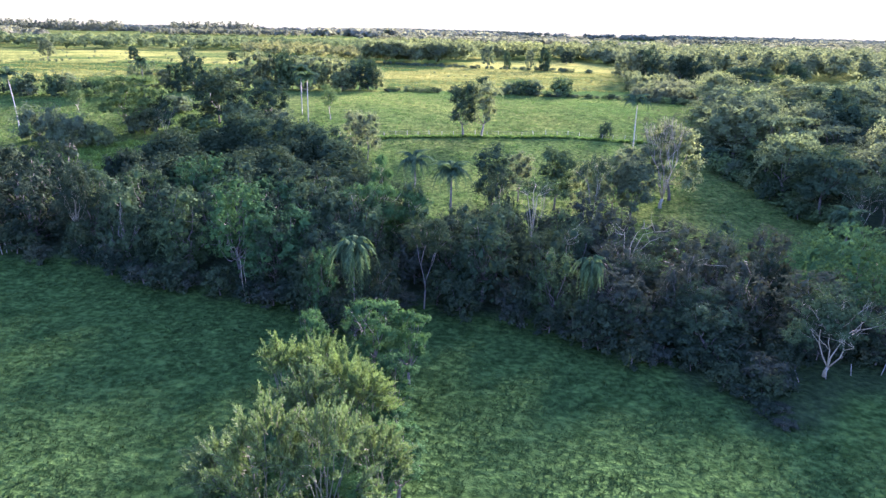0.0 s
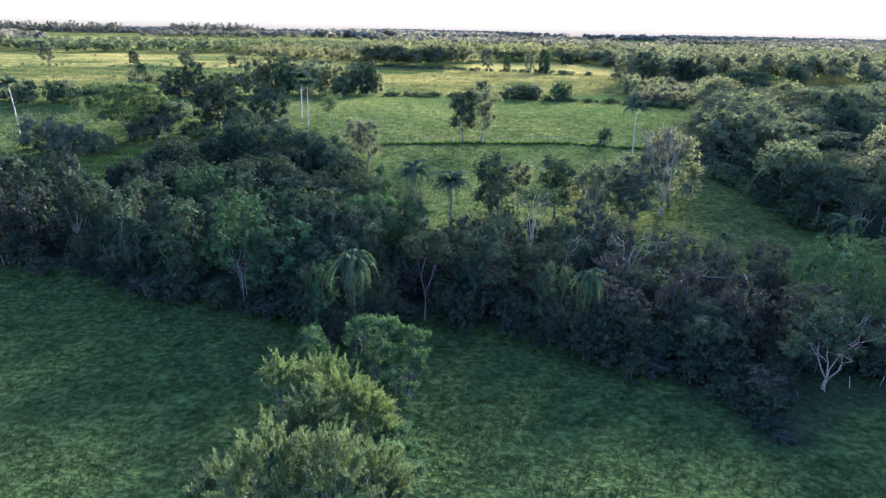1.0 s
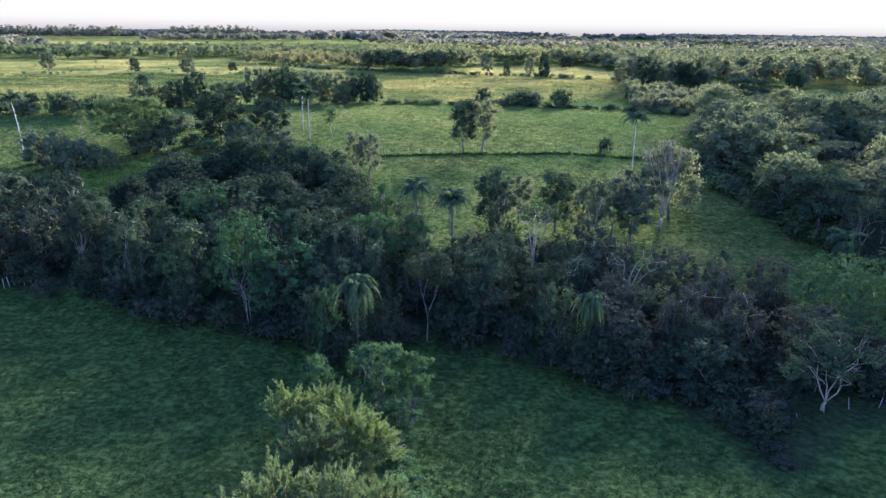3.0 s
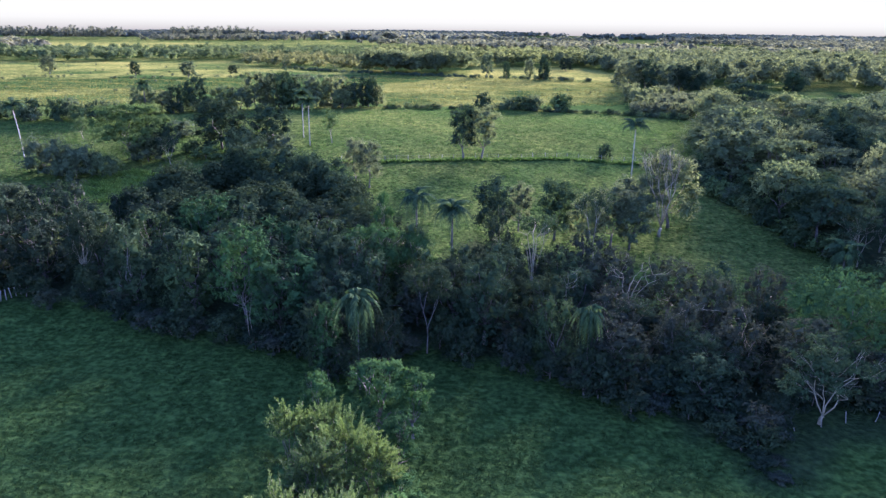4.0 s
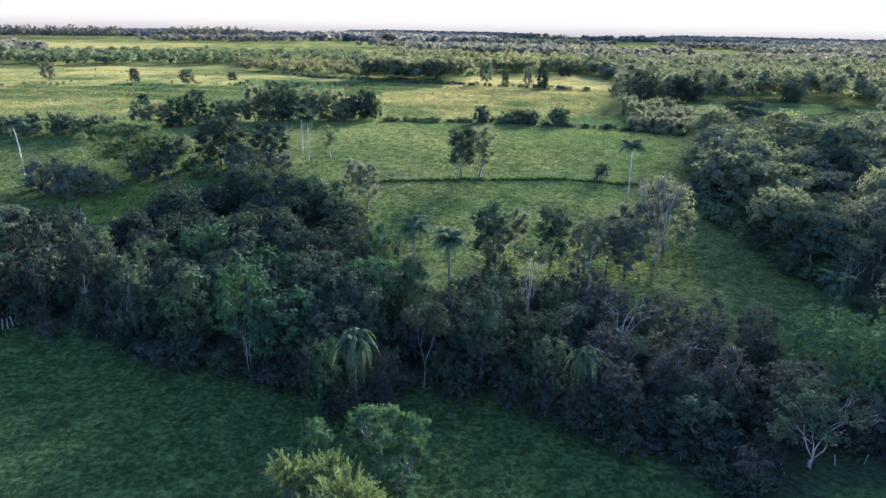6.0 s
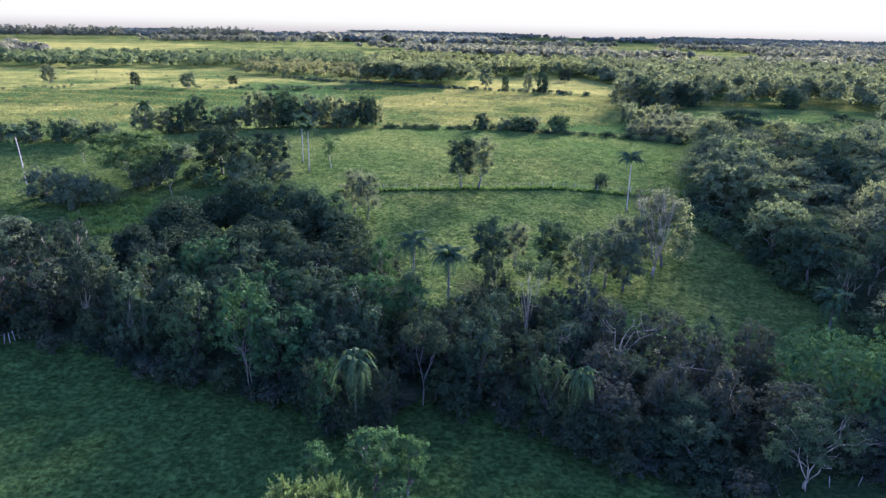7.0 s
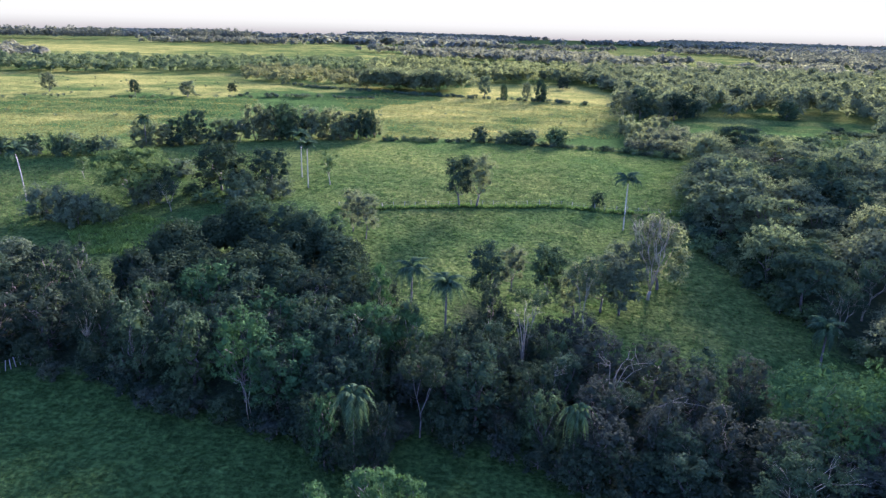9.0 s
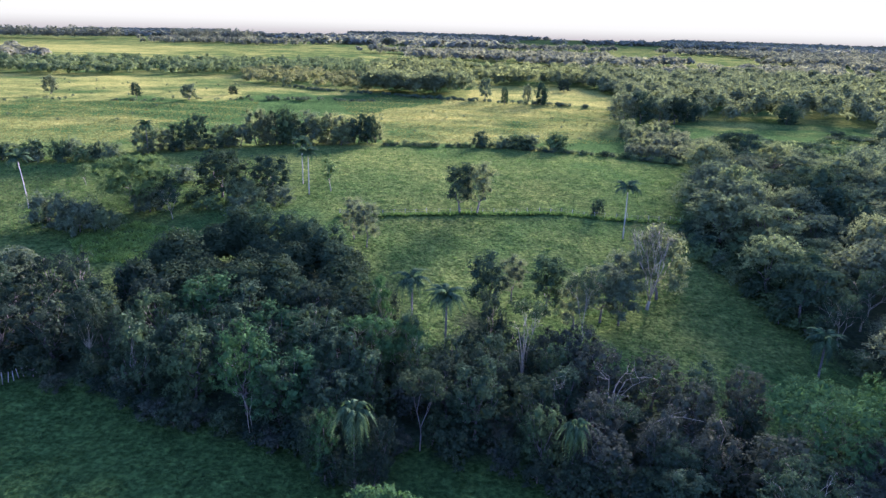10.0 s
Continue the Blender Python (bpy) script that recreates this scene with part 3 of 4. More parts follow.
def make_shoot_tree(seed, h, w, limbs, shoots, per, leaf, leaf_mat, name="tree"):
    """A live-fence tree: limbs that end in sprays of plume-like shoots, each feathered with leaves."""
    rng = np.random.default_rng(seed)
    root = new(name)
    tk = Tubes()
    fork = np.array((0.05, 0.1, h * 0.3))
    tk.tube([(0, 0, -0.4), (0.1, 0, h * 0.15), fork], [0.22, 0.17, 0.14], 8)
    tris = []
    for i in range(limbs):
        a, q = i * 2.4 + rng.uniform(-0.3, 0.3), math.sqrt((i + 0.5) / limbs)
        out = np.array((math.cos(a), math.sin(a), 0))
        end = out * q * w * 0.36 + np.array((0, 0, h * (0.78 - 0.42 * q * q * rng.uniform(0.5, 1.15))))
        tk.limb(rng, fork * rng.uniform(0.5, 1.0), end, 0.07, 0.035, 0.03, 5)
        for _ in range(shoots):
            d = unit(out * (0.2 + 0.8 * q) + np.array((0, 0, 0.95)) + rng.normal(size=3) * 0.42)
            ln = h * rng.uniform(0.16, 0.29)
            p0 = end + rng.normal(size=3) * w * 0.04
            bow = np.array((0, 0, -0.18 * ln)) + out * 0.1 * ln
            tk.tube([p0, p0 + d * ln * 0.5 + bow * 0.25, p0 + d * ln + bow], [0.028, 0.018, 0.006], 3)
            t = np.sort(rng.uniform(0.08, 1.0, per))[:, None]
            c = p0 + d * ln * t + bow * t * t
            side = rng.normal(size=(per, 3))
            side = unit(side - d * (side @ d)[:, None])
            ray = unit(side * 0.85 + d * 0.75 + np.array((0, 0, 0.1)))
            ll = leaf * (0.35 + 0.85 * np.sin(math.pi * np.clip(0.15 + 0.8 * t, 0, 1))) * rng.uniform(0.7, 1.2, (per, 1))
            across = unit(np.cross(ray, rng.normal(size=(per, 3)) * 0.5 + np.array((0, 0, 1.0))))
            m = c + ray * ll * 0.6
            tris.append(np.stack([c, m + across * ll * 0.17, c + ray * ll, m - across * ll * 0.17], 1).reshape(-1, 3))
    part("trunk", tk.mesh("trunk", BARK_GREEN), root)
    v = np.concatenate(tris)
    part("crown", mesh_of("crown", v, np.arange(len(v)).reshape(-1, 4), leaf_mat), root)
    root["size"] = (float(w), float(h))
    return root


# ---- foreground: a row of live-fence trees running away from the viewer ----
fence_tree = Kind([make_shoot_tree(90, 10, 8, 15, 9, 64, 0.33, LEAF_LIGHT), make_shoot_tree(91, 9.5, 7.5, 13, 10, 64, 0.33, LEAF_LIGHT)],
    "bushy live-fence tree with light yellow-green upright shoots", "tree", "live-fence trees")
fence_round = Kind([make_tree(95, 8.6, 6.5, 0.25, 5200, 0.26, LEAF_LIVE, lobes=30, style="umbrella", bare=1), make_tree(96, 6, 7, 0.0, 3600, 0.2, LEAF_PALE, bark=BARK_PALE, lobes=14, bare=6, trunk_r=0.14)],
    "leafy green tree at the end of the live fence", "tree", "live-fence trees")
for x, y, h, w in [(-12.2, 49.0, 8.9, 4.6), (-9.2, 49.5, 8.9, 5.0), (-7.2, 46.5, 9.2, 5.6), (-5.0, 45.4, 8.4, 4.6), (-8.9, 43.0, 9.2, 5.0), (-9.6, 34.0, 12.3, 5.6), (-6.2, 34.0, 12.2, 5.6), (-12.6, 36.0, 8.2, 5.4), (-3.6, 38.0, 8.4, 4.6)]:
    fence_tree.put(x, y, h, w)
fence_round.put(-5.8, 56.2, 9.0, 5.4, which=0)
fence_round.put(-2.6, 57.2, 7.6, 4.2, which=0)
fence_round.put(-10.8, 54.0, 8.7, 3.6, which=0)
fence_round.put(-3.6, 51.6, 6.2, 4.2, which=0)
fence_round.put(-3.2, 44.6, 5.2, 3.8, which=0)
for x, y, h, w in [(-12.2, 40.5, 5.4, 5.0), (-9.2, 38.4, 6.0, 5.0), (-6.2, 38.2, 6.0, 4.8), (-4.0, 41.6, 5.4, 4.4), (-10.8, 45.0, 5.6, 4.4), (-4.6, 34.6, 6.0, 4.6), (-12.8, 33.6, 5.6, 4.6)]:
    fence_round.put(x, y, h, w, which=0, label="leafy green undergrowth tree of the live fence")
fence_round.put(-9.8, 30.4, 8.0, 6.0, which=1, label="greyish half-bare bush beside the live fence")
fence_round.put(-2.4, 41.0, 4.6, 4.4, which=0)
fence_tree.put(-14.6, 40.0, 5.6, 5.0)

# ---- the hedgerow across the view ----
rng = np.random.default_rng(5)
hedge_marks = [(23, 80), (26.5, 77), (-2, 77), (37.4, 61), (34, 58), (14.1, 102), (23.7, 106.3), (47, 77), (56, 80)]
HEDGE_EDGE = [(-74, 95), (-60, 92), (-46, 88), (-32, 80), (-20, 78), (-12, 78), (-12, 98), (-24, 106), (-50, 110), (-74, 112)]
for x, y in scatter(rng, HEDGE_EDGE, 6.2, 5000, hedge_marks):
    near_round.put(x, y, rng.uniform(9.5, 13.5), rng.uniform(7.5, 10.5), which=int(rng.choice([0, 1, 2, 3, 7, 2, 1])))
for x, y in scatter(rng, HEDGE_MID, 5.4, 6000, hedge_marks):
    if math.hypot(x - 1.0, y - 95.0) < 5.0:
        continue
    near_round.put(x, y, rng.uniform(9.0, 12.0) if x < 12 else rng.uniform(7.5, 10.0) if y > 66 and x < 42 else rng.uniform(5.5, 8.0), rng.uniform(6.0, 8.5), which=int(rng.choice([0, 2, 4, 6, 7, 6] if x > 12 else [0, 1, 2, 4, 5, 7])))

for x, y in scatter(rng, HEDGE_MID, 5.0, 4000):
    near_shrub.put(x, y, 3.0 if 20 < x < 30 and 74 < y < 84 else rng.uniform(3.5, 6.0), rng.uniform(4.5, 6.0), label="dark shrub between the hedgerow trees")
FRONT = [(-75, 95), (-60, 91), (-46, 86.5), (-32, 78.5), (-20, 76), (-5, 75), (11, 71), (18, 65), (27, 60), (30, 57), (34, 62), (38, 65), (46, 65), (60, 61), (75, 57)]
for (x0, y0), (x1, y1) in zip(FRONT, FRONT[1:]):
    n = max(1, int(math.hypot(x1 - x0, y1 - y0) / 2.6))
    for k in range(n):
        t = (k + rng.random()) / n
        if abs(x0 + (x1 - x0) * t + 1.6) < 2.4:
            continue
        near_shrub.put(x0 + (x1 - x0) * t + rng.normal() * 0.7, y0 + (y1 - y0) * t + rng.normal() * 0.9, rng.uniform(2.4, 5.5) if x0 < 12 else rng.uniform(1.8, 4.2), rng.uniform(3.0, 5.0))

for x, y, h, w in [(28.2, 56.5, 1.6, 3.0), (28.8, 54.0, 1.2, 2.4), (29.6, 51.8, 0.9, 2.0), (31.0, 57.5, 2.4, 3.6), (32.6, 59.0, 1.6, 3.0), (30.6, 54.4, 0.8, 1.8), (27.0, 58.6, 2.6, 3.6)]:
    near_shrub.put(x, y, h, w, label="scrubby low bush in front of the hedgerow")
bright_tree = Kind([make_tree(97, 10, 13, 0.1, 15000, 0.27, LEAF_BRIGHT, lobes=40)], "broad tree with a bright green crown", "tree", "hedgerow trees")
bright_tree.put(45.5, 72.0, 12.2, 13.0)
bright_tree.put(56.0, 75.0, 11.0, 12.0)
slim_trunk = Kind([make_tree(98, 11, 6.5, 0.38, 5000, 0.3, LEAF_DARK, bark=BARK_PALE, lobes=14, trunk_r=0.08)], "hedgerow tree on a thin pale trunk", "tree", "hedgerow trees")
slim_trunk.put(-50.5, 92.0, 12.8, 5.0)
for x, y, h, w in [(-13.6, 70.5, 8.8, 5.0), (-6.4, 69.5, 8.6, 4.5), (-9.4, 71.4, 6.0, 5.0), (-11.4, 68.2, 5.0, 4.0), (-8.8, 66.6, 5.2, 4.2), (-6.8, 67.8, 5.4, 3.6), (15.2, 66.2, 5.6, 4.4), (17.2, 66.4, 5.0, 4.0), (20.0, 67.5, 5.5, 5.0), (24.5, 66.5, 5.0, 5.0)]:
    near_round.put(x, y, h, w, which=0)

near_round.put(-15.0, 87.5, 10.5, 8.0, which=5)
near_round.put(-12.6, 69.0, 9.7, 3.8, which=3, label="bright green tree at the front of the hedgerow")

# ---- palms ----
drooping_palm = Kind([make_palm(3, 10.5, 4.3, 20, 1.2, 0.95, 0.15), make_palm(4, 8.0, 4.4, 22, 1.2, 1.1, 0.17)],
    "palm with long drooping fronds at the pasture edge", "palm", "drooping palms")
royal_palm = Kind([make_palm(5, 13, 3.6, 17, 0.9, 1.0, 0.09, 1.2), make_palm(6, 13.8, 3.8, 17, 0.95, 1.0, 0.09, 1.2, lean=(-0.8, 0))],
    "tall palm with a smooth pale trunk", "palm", "tall palms")
slender_palm = Kind([make_palm(8, 12.6, 3.8, 20, 1.25, 0.95, 0.13), make_palm(9, 12.6, 3.6, 18, 1.35, 0.9, 0.12, lean=(0.5, 0)), make_palm(11, 11.4, 4.9, 36, 1.7, 1.0, 0.13, sag=20)],
    "slender palm with a star of drooping fronds", "palm", "drooping palms")
slender_palm.put(1.0, 97.9, 12.5, 9.0, which=0)
slender_palm.put(-4.5, 103.4, 12.6, 8.8, which=1)
for x, y, h, w in [(-11.0, 110.5, 8.0, 6.0), (-14.5, 111.0, 9.0, 6.5), (-8.6, 112.0, 5.5, 4.5), (-17.0, 115.0, 8.5, 6.5)]:
    near_round.put(x, y, h, w)
slender_palm.put(-9.0, 67.6, 11.2, 7.6, which=2, label="palm with drooping fronds buried in the hedgerow")
slender_palm.put(15.6, 68.0, 9.8, 5.6, which=2, label="palm with drooping fronds buried in the hedgerow")
drooping_palm.put(58.5, 97.0, 7.5, which=1, label="low palm at the edge of the wood")
royal_palm.put(-97.0, 157.2, 12.2, 8.5, turn=0, which=1)
royal_palm.put(40.7, 151.5, 12.0, 9.5, which=0)
royal_palm.put(-38.4, 185.0, 11.6, 9.0, which=0)
royal_palm.put(-35.0, 176.0, 11.3, 9.0, which=0)
drooping_palm.put(-91.0, 211.0, 10.0, which=0, label="palm among the trees of a field hedge")

for x, y, h, w in [(-10.8, 105.0, 10.0, 7.5), (-13.5, 100.5, 10.5, 8.0), (-1.2, 94.0, 5.5, 5.5), (3.6, 95.0, 5.5, 5.0), (-5.8, 97.5, 6.5, 5.5)]:
    near_round.put(x, y, h, w, which=1)

# ---- pale-barked trees ----
pale_tree = Kind([make_pale_tree(20, 17, 13, 5600, 0.25, LEAF_BROWN, 0.3, 4, stems=7, low=0.1, trunk_r=0.3, puff=0.12, limb_r=0.32),
                  make_pale_tree(21, 10, 8, 3200, 0.32, LEAF_MID, 0.42, 5, stems=3, low=0.22, trunk_r=0.1, limb_r=0.5),
                  make_pale_tree(22, 9, 9.5, 9000, 0.27, LEAF_MID, 0.5, 5, stems=4, low=0.13, trunk_r=0.15, puff=0.1, limb_r=0.45)],
    "pale-barked tree with forking white limbs and thin foliage", "tree", "pale-barked trees")
fork_tree = Kind([make_pale_tree(23, 10.8, 6.5, 5000, 0.27, LEAF_DARK, 0.34, 4, stems=2, low=0.22, trunk_r=0.085, puff=0.11, limb_r=0.6, bark=BARK_GREY)],
    "hedgerow tree on a thin forked pale trunk", "tree", "hedgerow trees")
fork_tree.put(-1.9, 75.6, 10.8, 6.5, turn=0)
pale_tree.put(37.7, 118.4, 16.5, 13, which=0, turn=250)
pale_tree.put(14.1, 101.0, 10.0, 7.5, which=1)
pale_tree.put(23.7, 106.0, 12.5, 7.5, which=1)
pale_tree.put(37.8, 61.2, 9.4, 10.5, which=2, turn=40)
pale_tree.put(21.5, 76.0, 7.5, 7.0, which=1)
pale_tree.put(28.0, 70.0, 6.5, 8.0, which=2)
pale_tree.put(66.0, 106.0, 10.0, 8.0, which=2)
pale_tree.put(73.0, 112.0, 11.0, 8.5, which=2)
pale_tree.put(-62.9, 155.9, 7.3, 7.0, which=1)
pale_tree.put(80.0, 228.0, 8.0, 9.0, which=1)

# ---- trees standing in the middle pasture ----
grove_tree = Kind([make_tree(40 + i, 11, 7.5, lo, 3600, 0.46, mat, lobes=16, trunk_r=0.18) for i, (lo, mat) in enumerate([(0.2, LEAF_MID), (0.22, LEAF_PALE), (0.12, LEAF_OLIVE)])],
    "broadleaf tree standing in the pasture", "tree", "pasture trees")
for x, y, h, w, k in [(8.0, 115.0, 11.0, 7.0, 0), (18.9, 115.9, 10.9, 7.5, 0), (33.5, 119.0, 11.5, 7.5, 1), (28.0, 113.0, 11.0, 7.5, 1), (40.5, 122.5, 14.5, 10.0, 1), (31.0, 112.0, 10.0, 6.5, 2), (23.0, 110.5, 10.0, 6.0, 1),
                      (3.8, 164.6, 12.6, 7.6, 0), (8.1, 164.8, 13.0, 8.6, 1), (-19.5, 147.0, 9.6, 5.5, 1), (-16.3, 142.9, 10.4, 5.5, 1), (13.0, 120.0, 9.0, 5.0, 1)]:
    grove_tree.put(x, y, h, w, which=k)
slim = Kind([make_tree(44, 9, 5.4, 0.35, 1200, 0.46, LEAF_LIGHT, bark=BARK_PALE, lobes=9, trunk_r=0.1)], "small light-green tree on a pale trunk", "tree", "pasture trees")
slim.put(-29.9, 179.2, 9.0, 5.4)
slim.put(-92.7, 175.8, 5.8, 3.8, label="small yellow-green tree in the pasture")
umbrella = Kind([make_tree(45, 9, 9, 0.3, 5200, 0.3, LEAF_LIVE, bark=BARK_PALE, lobes=20, style="umbrella", bare=1)], "flat-topped tree with bright layered leaves", "tree", "layered trees")
umbrella.put(-9.4, 90.0, 11.6, 9.0)
umbrella.put(-4.6, 91.0, 10.4, 7.5)
umbrella.put(-9.3, 101.2, 12.8, 4.2)

for x, y, h, w in [(-27.0, 131.0, 11.0, 9.0), (-21.5, 127.0, 11.0, 8.0), (-33.0, 134.5, 11.0, 9.0), (-39.0, 134.5, 10.5, 9.0), (-19.0, 121.0, 10.0, 8.0)]:
    mid_round.put(x, y, h, w, which=0, label="dark tree at the back of the hedgerow")

# ---- left pastures: lone trees and bushes ----
sunny_layers = Kind([make_tree(46, 12.6, 19, 0.06, 9500, 0.48, LEAF_SUNNY, lobes=44, style="umbrella", trunk_r=0.3)], "wide yellow-green tree layered down to the grass", "tree", "layered trees")
sunny_layers.put(-74.0, 161.9, 12.6, 19.0)
sunny_bush = Kind([make_tree(47, 5.5, 10, 0.0, 2400, 0.5, LEAF_OLIVE, lobes=16, style="round", name="bush", trunk_r=0.1)], "wide olive-green bush in the pasture", "bush", "pasture bushes")
mid_round.put(-68.0, 162.5, 8.5, 9.0)
for x, y, h, w in [(-56.0, 171.5, 13.0, 14.5), (-44.5, 174.0, 11.0, 10.5)]:
    mid_round.put(x, y, h, w, which=2 if x < -50 else 0)
strip_tree = Kind([make_tree(55 + i, 10, 11, 0.0, 2600, 0.58, mat, lobes=22) for i, mat in enumerate([LEAF_STRIP, LEAF_MID, LEAF_OLIVE])], "olive-green tree in a field hedge", "tree", "field hedge trees")
for x, y, h, w in [(-89.8, 209.2, 8.8, 11.0), (-80.9, 214.4, 8.6, 10.0), (-73.9, 217.0, 8.2, 11.0), (-64.2, 222.1, 10.3, 11.0),
                   (-57.0, 226.0, 9.6, 10.0), (-49.3, 231.0, 9.2, 11.0), (-40.0, 236.0, 10.4, 11.0), (-31.0, 239.0, 10.5, 11.0), (-36.5, 232.0, 8.0, 8.0), (-25.5, 243.0, 7.0, 6.0), (-85.0, 212.0, 7.0, 9.0), (-69.0, 220.0, 7.0, 9.0),
                   (-60.5, 224.0, 8.0, 9.0), (-53.0, 228.0, 8.0, 9.0), (-44.5, 233.5, 8.5, 9.0), (-35.0, 237.5, 9.0, 9.0), (-28.0, 241.0, 8.5, 8.0), (-93.0, 206.0, 6.5, 8.0)]:
    strip_tree.put(x, y + 13 - 0.006 * (x + 62) ** 2, h * rng.uniform(0.7, 1.5), w * rng.uniform(0.8, 1.3))
for x, y, h, w in [(-80.2, 152.9, 4.2, 6.5), (-71.0, 183.5, 4.2, 9.0), (-57.0, 162.5, 3.5, 7.0), (38.1, 167.5, 3.9, 3.6),
                   (-48.0, 160.0, 4.5, 7.0), (-43.0, 158.0, 4.0, 6.0), (-62.0, 168.0, 3.0, 5.0)]:
    mid_bush.put(x, y, h, w)

sunny_bush.put(-86.5, 147.5, 8.0, 11.0)
sunny_bush.put(-79.5, 146.0, 7.0, 9.0)
sunny_bush.put(-74.5, 147.5, 5.0, 7.0)
sunny_bush.put(-69.5, 159.5, 6.0, 9.0)
sunny_bush.put(-50.5, 169.0, 6.5, 9.0)
sunny_bush.put(-47.0, 166.0, 5.0, 8.0)
sunny_bush.put(-40.5, 168.0, 4.5, 8.0)


def hedge_line(kind, pts, step, h, w, wob, seed, label=""):
    r = np.random.default_rng(seed)
    for (x0, y0), (x1, y1) in zip(pts, pts[1:]):
        n = max(1, int(math.hypot(x1 - x0, y1 - y0) / step))
        for k in range(n):
            t = (k + r.random() * 0.8) / n
            kind.put(x0 + (x1 - x0) * t + r.normal() * wob, y0 + (y1 - y0) * t + r.normal() * wob, r.uniform(*h), r.uniform(*w), label=label)


hedge_line(mid_bush, [(-23, 244.5), (-10, 242.5), (21, 244.5), (49, 235.7), (76, 220)], 2.1, (1.0, 2.2), (2.8, 4.2), 0.5, 21, "low bush in the hedge between two pastures")
hedge_line(mid_bush, [(12, 247), (42, 241)], 4.0, (4.0, 6.5), (5.5, 8.5), 1.2, 22, "tall bush in the hedge between two pastures")
hedge_line(strip_tree, [(-94, 209), (-76, 226), (-52, 239), (-26, 247)], 6.0, (1.5, 4.5), (4.0, 8.0), 1.6, 23, "olive bush under the field hedge trees")
hedge_line(mid_bush, [(-140, 198), (-118, 196), (-96, 198)], 2.6, (4.0, 6.5), (4.5, 7.0), 1.0, 24, "dark bush in the field hedge")
for x, y, h, w in [(64, 236, 3.6, 7.5), (70, 233, 4.2, 8.0), (76, 230, 4.6, 8.5), (82, 234, 4.5, 8.0), (68, 246, 5.0, 9.0), (75, 244, 5.2, 9.0), (82, 246, 5.5, 9.0), (70, 262, 6.0, 8.0), (78, 260, 5.0, 9.0),
                   (86, 258, 5.0, 9.0), (72, 280, 7.0, 8.0), (80, 276, 6.0, 9.0), (90, 272, 4.5, 8.0), (88, 290, 5.0, 9.0)]:
    pale_scrub.put(x, y, h, w)
for x, y in scatter(np.random.default_rng(26), [(86, 226), (98, 214), (112, 206), (132, 208), (176, 288), (168, 302), (150, 280), (130, 264), (112, 276), (100, 262)], 6.5, 3000):
    mid_bush.put(x, y, np.clip(37 * (1 - math.hypot(x, y) / 315), 2.0, 6.5), 7.5, label="low bush between the wood and a clearing")

# ---- the wood on the right ----
rng = np.random.default_rng(8)
WOOD_EDGE = [(75, 58), (105, 46), (112, 150), (112, 204), (98, 212), (86, 222), (80, 224), (76, 200), (63, 172), (58, 152), (57, 137), (60, 125), (64, 110), (66, 96), (75, 76)]
mid_umbrella.put(68.5, 143.0, 11.5, 15.5, label="spreading layered tree at the wood's edge")
mid_umbrella.put(63.5, 114.5, 11.0, 12.5, label="spreading layered tree at the wood's edge")
for x, y in scatter(rng, WOOD_EDGE, 9.0, 9000, [(66, 106), (73, 112), (58.5, 97), (68.5, 143), (63.5, 114.5), (61, 152), (61, 135)]):
    k = rng.random()
    if math.hypot(x, y) < 100:
        near_round.put(x, y, rng.uniform(8.0, 11.0), rng.uniform(8.5, 11.5))
    elif k < 0.65:
        mid_dome.put(x, y, rng.uniform(8.0, 14.0), rng.uniform(11.5, 16.5))
    elif k < 0.8:
        mid_umbrella.put(x, y, rng.uniform(9, 13), rng.uniform(13, 16), label="spreading layered tree in the wood")
    else:
        mid_round.put(x, y, rng.uniform(7.5, 13.5), rng.uniform(10, 14.5))

for x, y, h, w in [(62.5, 151.5, 12.5, 15.0), (62.0, 132.0, 9.5, 11.0), (66.0, 163.0, 12.0, 13.0), (67.0, 124.0, 10.0, 11.0)]:
    mid_round.put(x, y, h, w, which=(1, 0)[y < 140], label="full-crowned tree at the wood's edge")
hedge_line(mid_bush, [(66, 98), (63, 110), (59.5, 124), (57, 137), (57.5, 152), (63, 170), (75, 200)], 3.0, (2.5, 5.0), (4.0, 6.5), 1.0, 25, "dark bush at the wood's edge")

# ---- lone trees of the far pastures ----
for x, y, h, w in [(-204, 362.8, 9.7, 8.5), (-158.8, 360.1, 7.5, 6.4), (-129.7, 353.5, 8.4, 8.6), (-118.1, 388.9, 5.4, 6.0), (51.4, 392.7, 13.0, 9.0), (43.9, 395.2, 11.0, 6.0),
                   (31.0, 389.2, 10.0, 5.0), (21.5, 416.7, 13.0, 8.5), (78.6, 486.6, 9.0, 10.0), (161.0, 335.0, 9.5, 12.0), (79.0, 318.0, 14.0, 14.0), (88.0, 321.0, 15.0, 14.0), (97.0, 324.0, 13.5, 13.0), (106.0, 329.0, 13.0, 13.0), (115.0, 338.0, 12.0, 12.0)]:
    mid_round.put(x, y, h, w, label="lone tree in a far pasture")


